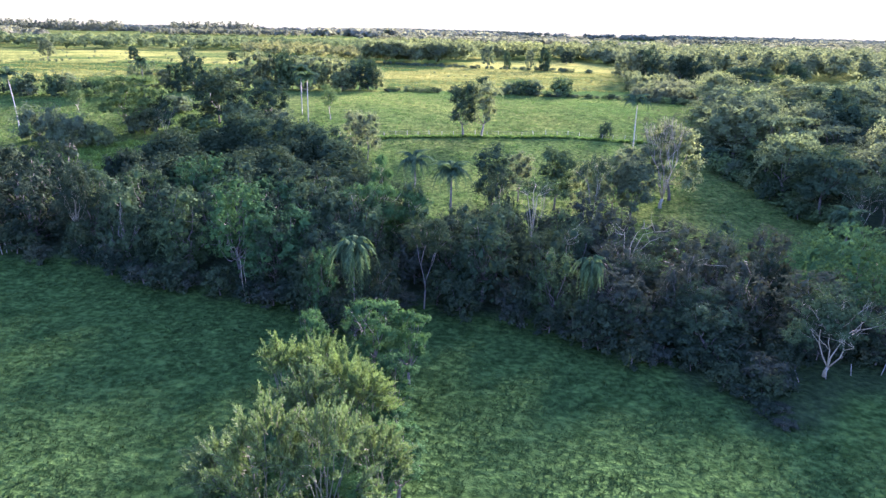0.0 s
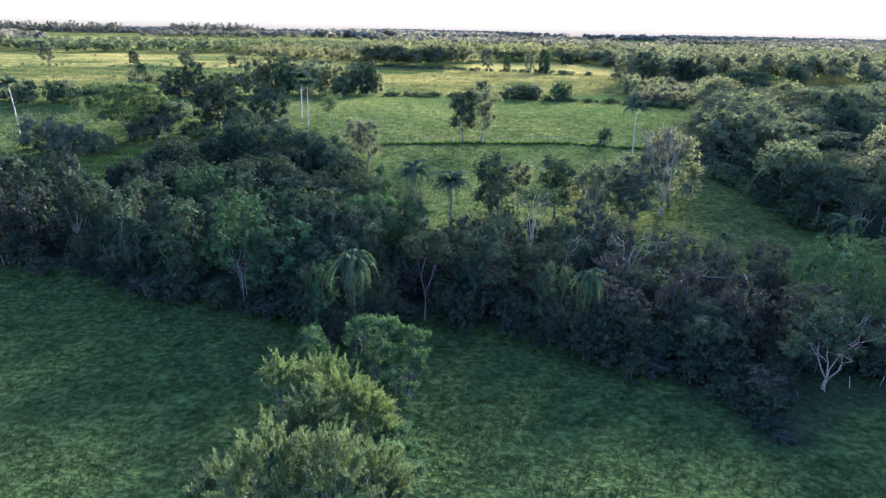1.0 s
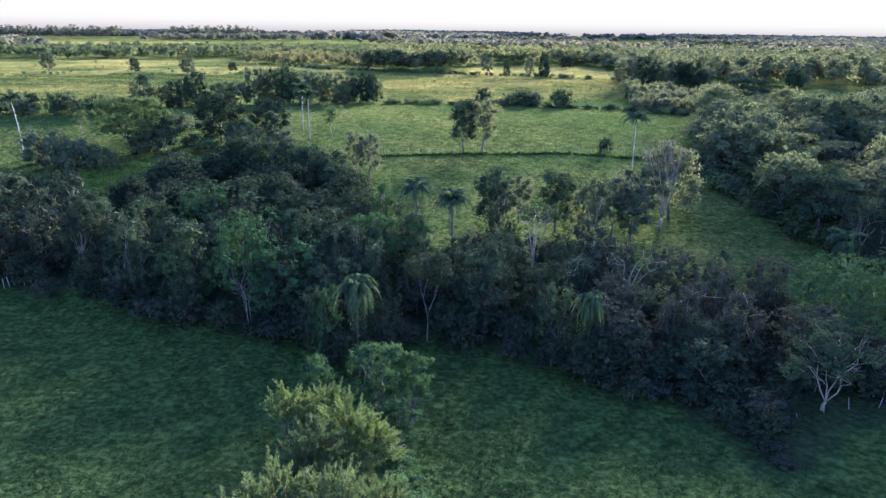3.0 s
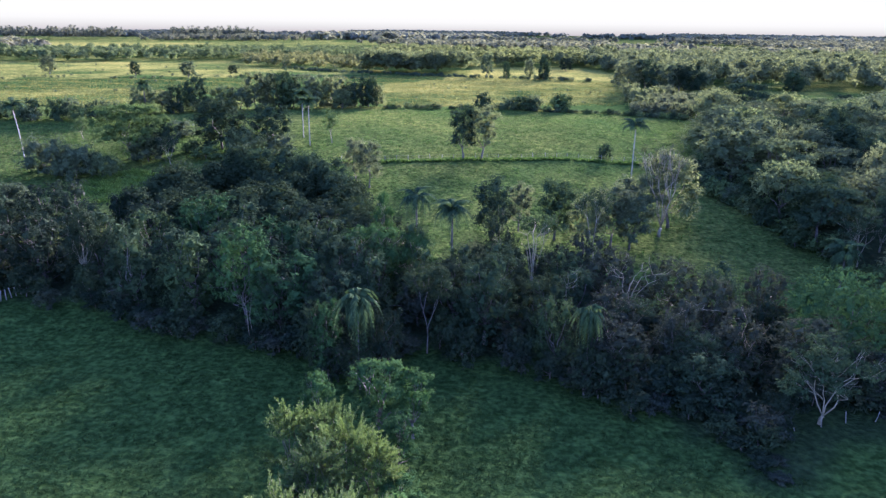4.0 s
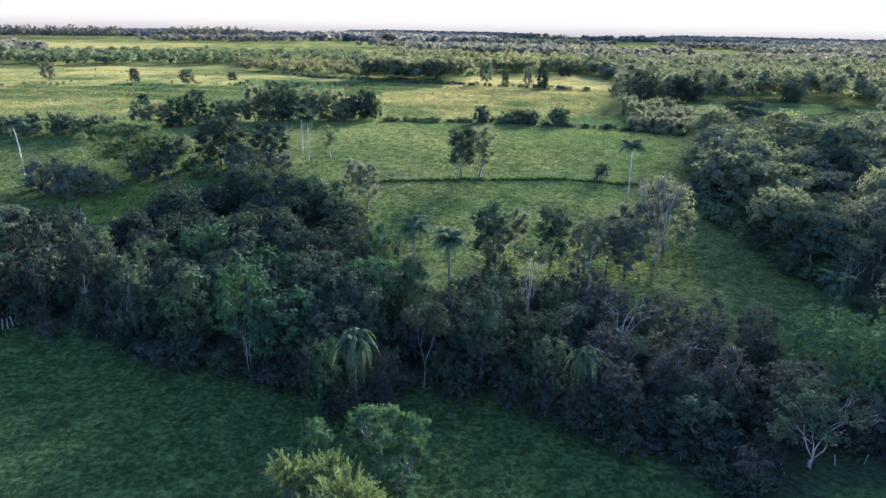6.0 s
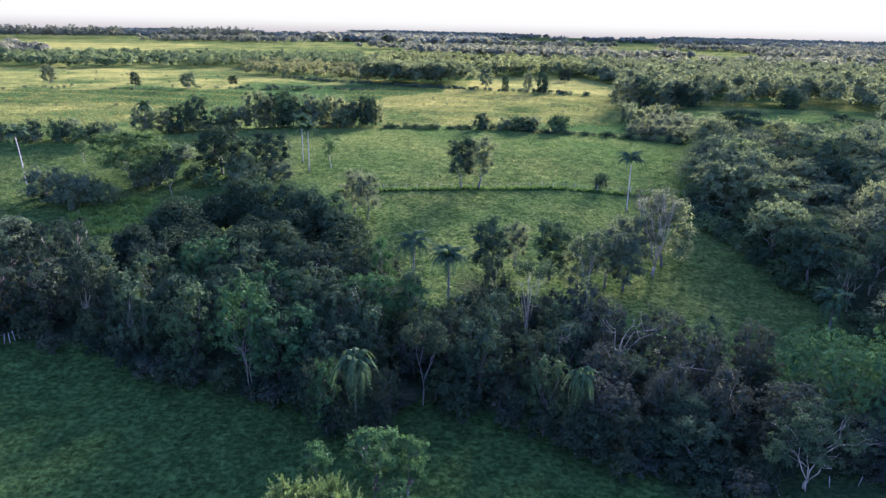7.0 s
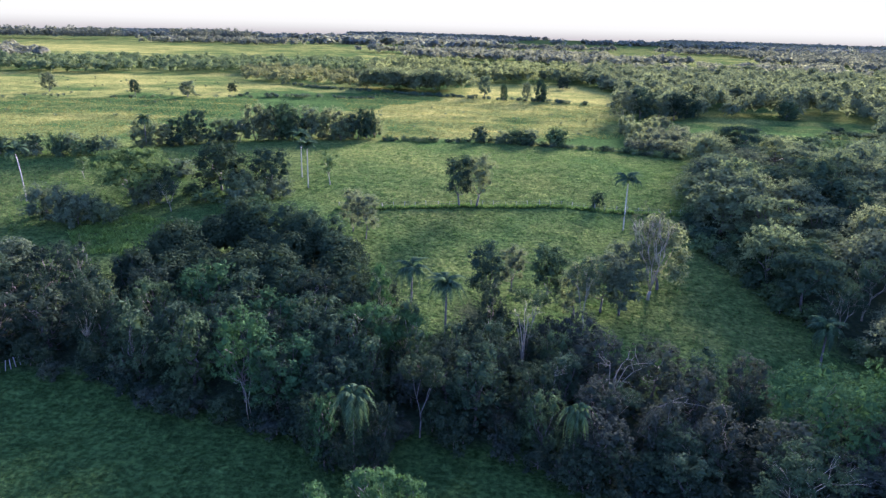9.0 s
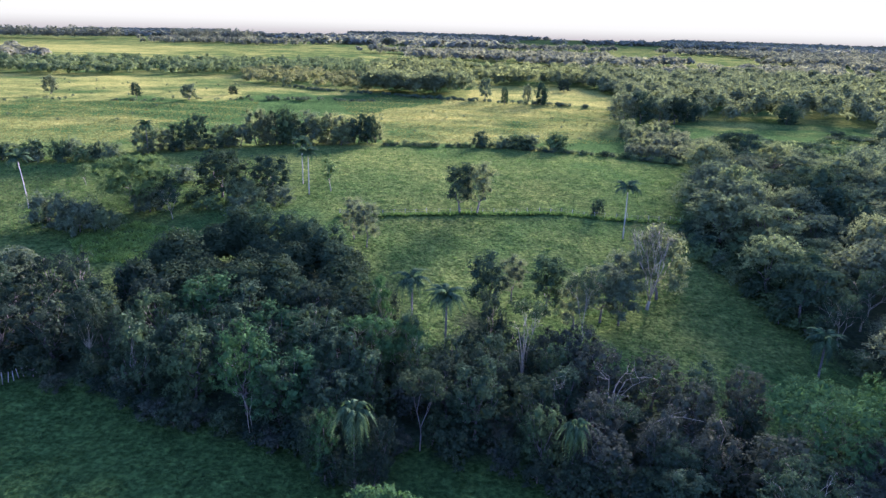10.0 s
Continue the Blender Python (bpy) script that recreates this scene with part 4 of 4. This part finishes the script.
# ---- far woods: too many to count ----
def woods(name, label, seed, box, count, h, w, cards, mat, test, lobes=5, gap=0.0, loose=0.22):
    r = np.random.default_rng(seed)
    x, y = r.uniform(box[0], box[1], count * 6), r.uniform(box[2], box[3], count * 6)
    keep = test(x, y)
    x, y = x[keep], y[keep]
    if gap:
        cell = {}
        for i, key in enumerate(zip((x // gap).astype(int).tolist(), (y // gap).astype(int).tolist())):
            cell.setdefault(key, i)
        pick = np.array(sorted(cell.values()))
        x, y = x[pick], y[pick]
    x, y = x[:count], y[:count]
    n = len(x)
    z = land(x, y)
    hh, ww = r.uniform(h[0], h[1], n), r.uniform(w[0], w[1], n)
    a = r.uniform(0, 6.283, (n, lobes))
    u = np.sqrt((np.arange(lobes) + r.uniform(0.1, 0.9, (n, lobes))) / lobes)
    q = u * 0.34 * ww[:, None]
    lc = np.stack([x[:, None] + np.cos(a) * q, y[:, None] + np.sin(a) * q, z[:, None] + hh[:, None] * (0.8 - 0.42 * u ** 1.6 + r.normal(size=(n, lobes)) * 0.03)], -1)
    per = max(2, cards // lobes)
    d = unit(r.normal(size=(n, lobes, per, 3)))
    d[..., 2] = np.where(d[..., 2] < -0.2, -d[..., 2], d[..., 2])
    s = ww[:, None, None, None] * 0.24
    c = lc[:, :, None, :] + d * s * np.array((1, 1, 0.7)) * r.uniform(0.85, 1.1, (n, lobes, per, 1))
    nn = unit(d * 0.8 + np.array((0, 0, 0.6)) + r.normal(size=d.shape) * loose)
    size = float(np.mean(w)) * 1.55 / math.sqrt(cards)
    v, f = leaf_cards(r, c.reshape(-1, 3), nn.reshape(-1, 3), size * 1.2, size)
    d2 = unit(r.normal(size=(n, lobes, 3, 3)))
    c2 = (lc[:, :, None, :] + d2 * s * 0.25 - np.array((0, 0, 0.4))).reshape(-1, 3)
    v2, f2 = leaf_cards(r, c2, unit(d2.reshape(-1, 3) + np.array((0, 0, 0.4))), float(np.mean(w)) * 0.27, float(np.mean(w)) * 0.27)
    ob = new(name, mesh_of(name, np.concatenate([v, v2]), np.concatenate([f, f2 + len(v)]), mat))
    return tagged(ob, label, "woods", kind="stuff")


def patch(x, y, s, o):
    return np.sin(x / s + o) + np.sin(y / s * 1.3 + 2 * o) + np.sin((x + y) / s * 0.7 + o) + 0.7 * np.sin((x - 1.6 * y) / s * 1.9)


def off_fields(x, y):
    res = np.ones(x.shape, bool)
    for poly in (FIELD_GOLD, FIELD_LEFT, FIELD_LEFT_FAR, FIELD_FAR, CLEARING, FIELD_BACK, WOOD_RIGHT):
        res &= ~inside(poly, x, y)
    return res


seen = lambda x, y, m=1.0: np.abs(x) < 0.72 * y * m + 30
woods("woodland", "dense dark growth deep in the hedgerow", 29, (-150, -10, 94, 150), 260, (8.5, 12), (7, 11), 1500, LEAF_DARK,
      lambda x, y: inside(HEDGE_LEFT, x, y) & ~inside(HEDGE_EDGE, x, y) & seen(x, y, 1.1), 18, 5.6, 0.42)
woods("woodland", "low olive scrub wood beside the pasture", 28, (-150, -70, 108, 140), 140, (5.0, 7.5), (6, 9), 700, LEAF_OLIVE,
      lambda x, y: inside(LOW_LEFT, x, y) & seen(x, y, 1.1), 12, 5.0, 0.36)
woods("woodland", "dense dark wood behind the pasture edge", 30, (80, 290, 40, 290), 260, (6.5, 15.0), (10, 16), 1250, LEAF_OLIVE,
      lambda x, y: inside(WOOD_RIGHT, x, y) & ~inside(WOOD_EDGE, x, y) & seen(x, y, 1.1), 11, 11.5)
# Pale leaves stand in for some of the haze over this wood.
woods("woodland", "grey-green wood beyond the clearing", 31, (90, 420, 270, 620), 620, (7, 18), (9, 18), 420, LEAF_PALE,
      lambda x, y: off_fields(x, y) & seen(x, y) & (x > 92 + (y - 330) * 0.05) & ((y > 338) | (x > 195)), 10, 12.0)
woods("woodland", "olive wood round the far pastures", 32, (-60, 110, 432, 700), 420, (8, 15), (8, 13), 200, LEAF_STRIP,
      lambda x, y: off_fields(x, y) & (x > -40 - (y - 430) * 0.3) & ((patch(x, y, 60, 1.0) > 0.4) | (y < 480) & (x < 6)))
woods("woodland", "dark belt of trees behind the pasture", 33, (-520, -40, 470, 720), 700, (6, 11), (7, 12), 170, LEAF_OLIVE,
      lambda x, y: off_fields(x, y) & seen(x, y, 1.1) & (y > 480 + (x + 300) * 0.37) & (y < 640 + (x + 300) * 0.3))
woods("grove", "tall grove behind the golden pasture", 37, (-50, 14, 434, 452), 34, (13, 17), (10, 14), 420, LEAF_STRIP, lambda x, y: x < 12, 9, 6.0)
woods("scrub", "sunlit dry scrub behind the pastures", 38, (-150, -20, 425, 560), 170, (5, 10), (6, 10), 200, LEAF_SCRUB, lambda x, y: off_fields(x, y) & (y > 440 - (x + 40) * 0.25), 7, 7.0)
woods("tussock", "dark tussocks scattered over the dry pastures", 27, (-320, 95, 235, 470), 70, (0.7, 1.6), (1.0, 2.4), 60, LEAF_OLIVE,
      lambda x, y: inside(FIELD_GOLD, x, y) | inside(FIELD_LEFT, x, y) | inside(FIELD_LEFT_FAR, x, y), 3)
woods("hedge", "thin low hedge between the side pastures", 40, (-300, -98, 300, 372), 150, (0.8, 1.8), (1.6, 3.5), 60, LEAF_OLIVE,
      lambda x, y: np.abs(y - (368 + 0.31 * (x + 98))) < 1.6, 4, 1.6)
woods("hedge", "low dark hedge along the far pastures", 39, (-110, 100, 370, 450), 240, (0.8, 2.2), (2.5, 5), 110, LEAF_OLIVE,
      lambda x, y: (np.abs(y - (428 - 0.36 * (x + 39)) ) < 3.5) | (np.abs(y - (372 + 0.3 * (x + 98))) < 3) & (x < -39), 5, 2.5)
# Haze over the plain is put into the leaf colours from here on.
woods("woodland", "scattered woods on the plain", 34, (-1100, 1300, 620, 1500), 1900, (8, 14), (11, 22), 75, LEAF_HAZED,
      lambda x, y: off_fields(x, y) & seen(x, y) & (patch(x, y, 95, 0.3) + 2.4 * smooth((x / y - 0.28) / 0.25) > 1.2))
woods("woodland", "distant woods paled by painted haze toward the horizon", 35, (-2300, 2300, 1450, 3060), 2300, (9, 14), (24, 44), 30, LEAF_HAZED_FAR,
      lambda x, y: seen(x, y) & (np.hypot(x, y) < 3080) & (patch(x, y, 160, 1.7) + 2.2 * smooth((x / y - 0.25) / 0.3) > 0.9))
woods("pine_belt", "tall belt of skyline trees, haze painted into the leaves", 36, (-1150, -420, 1450, 1650), 420, (16, 34), (9, 15), 60, LEAF_HAZED,
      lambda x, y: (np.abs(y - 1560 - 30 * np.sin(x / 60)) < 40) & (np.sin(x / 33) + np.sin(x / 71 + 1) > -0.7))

# ---- a glowing sheet: bright evening sky, with haze painted low at the plain's far edge ----
def build_backdrop():
    m, nt, out = material("glowing_sky_haze")
    geo = nt.nodes.new("ShaderNodeNewGeometry")
    xyz = nt.nodes.new("ShaderNodeSeparateXYZ")
    nt.links.new(geo.outputs["Position"], xyz.inputs[0])
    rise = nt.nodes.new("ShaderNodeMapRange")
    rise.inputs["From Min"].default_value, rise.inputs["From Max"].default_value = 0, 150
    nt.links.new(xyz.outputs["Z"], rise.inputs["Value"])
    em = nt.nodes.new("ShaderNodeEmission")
    # Emission colour dims downwards to imitate haze over the far plain.
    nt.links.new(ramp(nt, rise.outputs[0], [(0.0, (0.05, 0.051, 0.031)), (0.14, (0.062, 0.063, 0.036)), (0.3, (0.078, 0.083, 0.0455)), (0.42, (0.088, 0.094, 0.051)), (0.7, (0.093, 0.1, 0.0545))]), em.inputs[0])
    nt.links.new(em.outputs[0], out.inputs[0])
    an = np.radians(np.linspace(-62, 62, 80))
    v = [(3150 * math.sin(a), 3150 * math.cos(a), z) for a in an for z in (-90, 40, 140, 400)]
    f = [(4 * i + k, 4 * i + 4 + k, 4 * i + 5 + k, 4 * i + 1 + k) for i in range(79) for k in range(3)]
    tagged(new("backdrop", mesh_of("backdrop", v, f, m)), "glowing backdrop of pale pinkish evening sky, haze painted along its foot", "backdrop", kind="structure")


build_backdrop()

# ---- dead pale snags in the hedgerow ----
def build_snag(seed, x, y, arms, label):
    """A dead tree: a short trunk and bent bare limbs, each given by its way up and out."""
    r = np.random.default_rng(seed)
    root = new("snag")
    root.location = (x, y, float(land(x, y)) - 0.1)
    first = True
    for reach, rise, turn, bend, rad in arms:
        d = np.array((math.cos(radians(turn)), math.sin(radians(turn)), 0))
        pts = [np.array((0, 0, -0.2)) + d * 0.05]
        for t in (0.25, 0.5, 0.75, 1.0):
            pts.append(d * reach * t ** bend + np.array((0, 0, rise * math.sin(min(1.0, t * 1.05) * math.pi / 2))) + r.normal(size=3) * 0.12)
        tb = Tubes()
        tb.tube(pts, [rad * 0.55 * k for k in (1.2, 0.95, 0.7, 0.42, 0.12)], 6)
        for _ in range(4):
            i = r.integers(2, 5)
            tb.limb(r, pts[i], pts[i] + r.normal(size=3) * 0.7 + d * 1.2 + np.array((0, 0, 0.7)), rad * 0.24, rad * 0.06, 0, 4, 0.12)
        part("trunk" if first else "limb", tb.mesh("limb", BARK_PALE), root)
        first = False
    return tagged(root, label, "dead tree", "dead trees")


build_snag(1, 22.3, 79.6, [(0.6, 8.9, 170, 1.4, 0.12), (1.6, 9.2, 12, 2.4, 0.11), (3.0, 9.0, -4, 1.9, 0.1), (4.4, 8.4, 4, 1.6, 0.08), (1.2, 8.0, 30, 1.5, 0.09)], "dead white tree with bent bare limbs")
build_snag(2, 24.6, 75.8, [(5.4, 7.2, -28, 1.1, 0.16), (3.4, 6.4, -40, 1.3, 0.09)], "leaning dead trunk with bare twigs")
build_snag(3, 11.8, 89.0, [(0.9, 11.2, 160, 1.7, 0.11), (1.0, 11.0, 20, 2.0, 0.1), (0.4, 11.6, 80, 1.6, 0.1), (1.5, 9.6, 200, 2.2, 0.07), (1.4, 9.8, -20, 2.2, 0.07)], "bare white tree with upright forking limbs")
build_snag(4, 14.6, 78.5, [(0.5, 8.2, 30, 1.4, 0.08), (1.0, 8.0, 10, 3.0, 0.07)], "dead white tree with bent bare limbs")
build_snag(5, -23.0, 76.2, [(1.4, 7.0, 160, 1.2, 0.07), (0.5, 6.0, 100, 1.6, 0.05)], "dead white tree with bent bare limbs")

# ---- fences ----
def build_fence(name, label, pts, step, h, lean, seed, r=0.05, wires=(0.45, 0.85)):
    rg = np.random.default_rng(seed)
    root = new(name)
    posts = []
    tb = Tubes()
    tb.tube([(0, 0, -0.3), (0.02, 0, h * 0.5), (0, 0.02, h)], [r * 1.1, r, r * 0.85], 6)
    me = tb.mesh("post", WOOD_POST)
    for (x0, y0), (x1, y1) in zip(pts, pts[1:]):
        n = max(1, int(math.hypot(x1 - x0, y1 - y0) / step))
        for k in range(n):
            x, y = x0 + (x1 - x0) * k / n + rg.normal() * 0.1, y0 + (y1 - y0) * k / n + rg.normal() * 0.1
            p = part("post", me, root)
            p.matrix_basis = pose(x, y, float(land(x, y)), rg.normal() * lean, rg.normal() * lean, rg.uniform(0, 360)) @ Matrix.Diagonal((1, 1, rg.uniform(0.8, 1.2), 1))
            posts.append((x, y, float(land(x, y))))
    for wz in wires:
        tw = Tubes()
        tw.tube([(x, y, z + wz * h) for x, y, z in posts], [0.012] * len(posts), 3)
        part("wire", tw.mesh("wire", WIRE), root)
    return tagged(root, label, "fence")


build_fence("fence", "weathered stake fence beside the hedgerow", [(-66, 84), (-61, 89.5), (-59, 93.5)], 0.7, 1.7, 5, 1, 0.06)
build_fence("fence", "thin leaning stakes under the hedgerow trees", [(31.5, 59.5), (35, 60), (40.5, 61.5), (47, 62)], 2.6, 1.3, 7, 3, 0.035, ())
build_fence("fence", "wire fence on thin posts across the pasture", [(-25, 161.5), (-12, 163), (9.5, 165.6), (29, 167), (42, 164), (62, 162.5)], 2.5, 1.3, 4, 2)


# ---- grass ----
def grass(name, label, seed, poly, count, h, mat, holes=()):
    r = np.random.default_rng(seed)
    px, py = np.array(poly).T
    x, y = r.uniform(px.min(), px.max(), count * 3), r.uniform(py.min(), py.max(), count * 3)
    ok = inside(poly, x, y)
    for p in holes:
        ok &= ~inside(p, x, y)
    clump = np.sin(x * 0.9 + 2 * np.sin(y * 0.5)) + np.sin(y * 1.1 + 1.5 * np.sin(x * 0.4)) + r.normal(size=len(x)) * 0.9
    ok &= clump > -1.1
    x, y = x[ok][:count], y[ok][:count]
    n = len(x)
    z = land(x, y)
    blades = 3
    a = r.uniform(0, 6.283, (n, blades))
    ht = h * r.uniform(0.5, 1.3, (n, 1)) * r.uniform(0.5, 0.9, (n, blades))
    spreadr = h * r.uniform(0.7, 1.5, (n, blades))
    base = np.stack([np.broadcast_to(x[:, None], a.shape), np.broadcast_to(y[:, None], a.shape), np.broadcast_to(z[:, None] - 0.03, a.shape)], -1)
    side = np.stack([-np.sin(a), np.cos(a), np.zeros_like(a)], -1) * (h * 0.22)
    tip = base + np.stack([np.cos(a) * spreadr, np.sin(a) * spreadr, ht], -1)
    v = np.stack([base - side, base + side, tip], 2).reshape(-1, 3)
    f = np.arange(len(v)).reshape(-1, 3)
    return tagged(new(name, mesh_of(name, v, f, mat)), label, "grass", kind="stuff")


NEAR_FIELD = [(-70, 24), (60, 24), (60, 45), (36, 50), (27, 56), (18, 64), (11, 70), (-5, 74), (-20, 75), (-32, 78), (-46, 86), (-60, 91), (-75, 94)]
MID_FIELD = [(-14, 99), (8, 94), (22, 87), (46, 83), (64, 95), (64, 108), (58, 130), (60, 165), (75, 218), (49, 234), (21, 243), (-10, 241), (-23, 242), (-45, 228), (-42, 190), (-28, 160), (-24, 135)]
LEFT_FIELD = [(-76, 137), (-58, 134), (-40, 142), (-45, 180), (-60, 215), (-95, 200), (-140, 200), (-130, 145)]
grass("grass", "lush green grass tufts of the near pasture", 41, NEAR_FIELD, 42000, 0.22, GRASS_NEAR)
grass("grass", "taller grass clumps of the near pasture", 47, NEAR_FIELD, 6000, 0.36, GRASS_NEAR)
grass("grass", "taller grass clumps of the middle pasture", 48, MID_FIELD, 2500, 0.55, GRASS)
grass("grass", "green grass tufts of the middle pasture", 42, MID_FIELD, 26000, 0.3, GRASS)
# Dense strip added to read as the dark shade of a ditch.
grass("grass", "dense grass strip imitating a shaded ditch along the wire fence", 46, [(-25, 159.8), (-12, 161.2), (9.5, 163.8), (29, 165.2), (42, 162.4), (62, 161), (62, 163), (42, 164.4), (29, 167.2), (9.5, 165.8), (-12, 163.2), (-25, 161.8)], 2600, 0.75, GRASS)
grass("tall_grass", "tall yellow-green grass beside the hedgerow, sunlight put into its colour", 49, [(-72, 131), (-58, 131), (-55, 140), (-57, 149), (-70, 153), (-80, 142)], 3000, 0.7, LEAF_TALL_LIT)
grass("grass", "green grass tufts of the side pasture", 43, LEFT_FIELD, 9000, 0.45, GRASS)
grass("dry_grass", "golden dry grass tufts beyond the hedge", 44, FIELD_GOLD, 9000, 0.55, GRASS_DRY)
grass("dry_grass", "golden dry grass tufts of the side plain", 45, FIELD_LEFT, 8000, 0.55, GRASS_DRY)
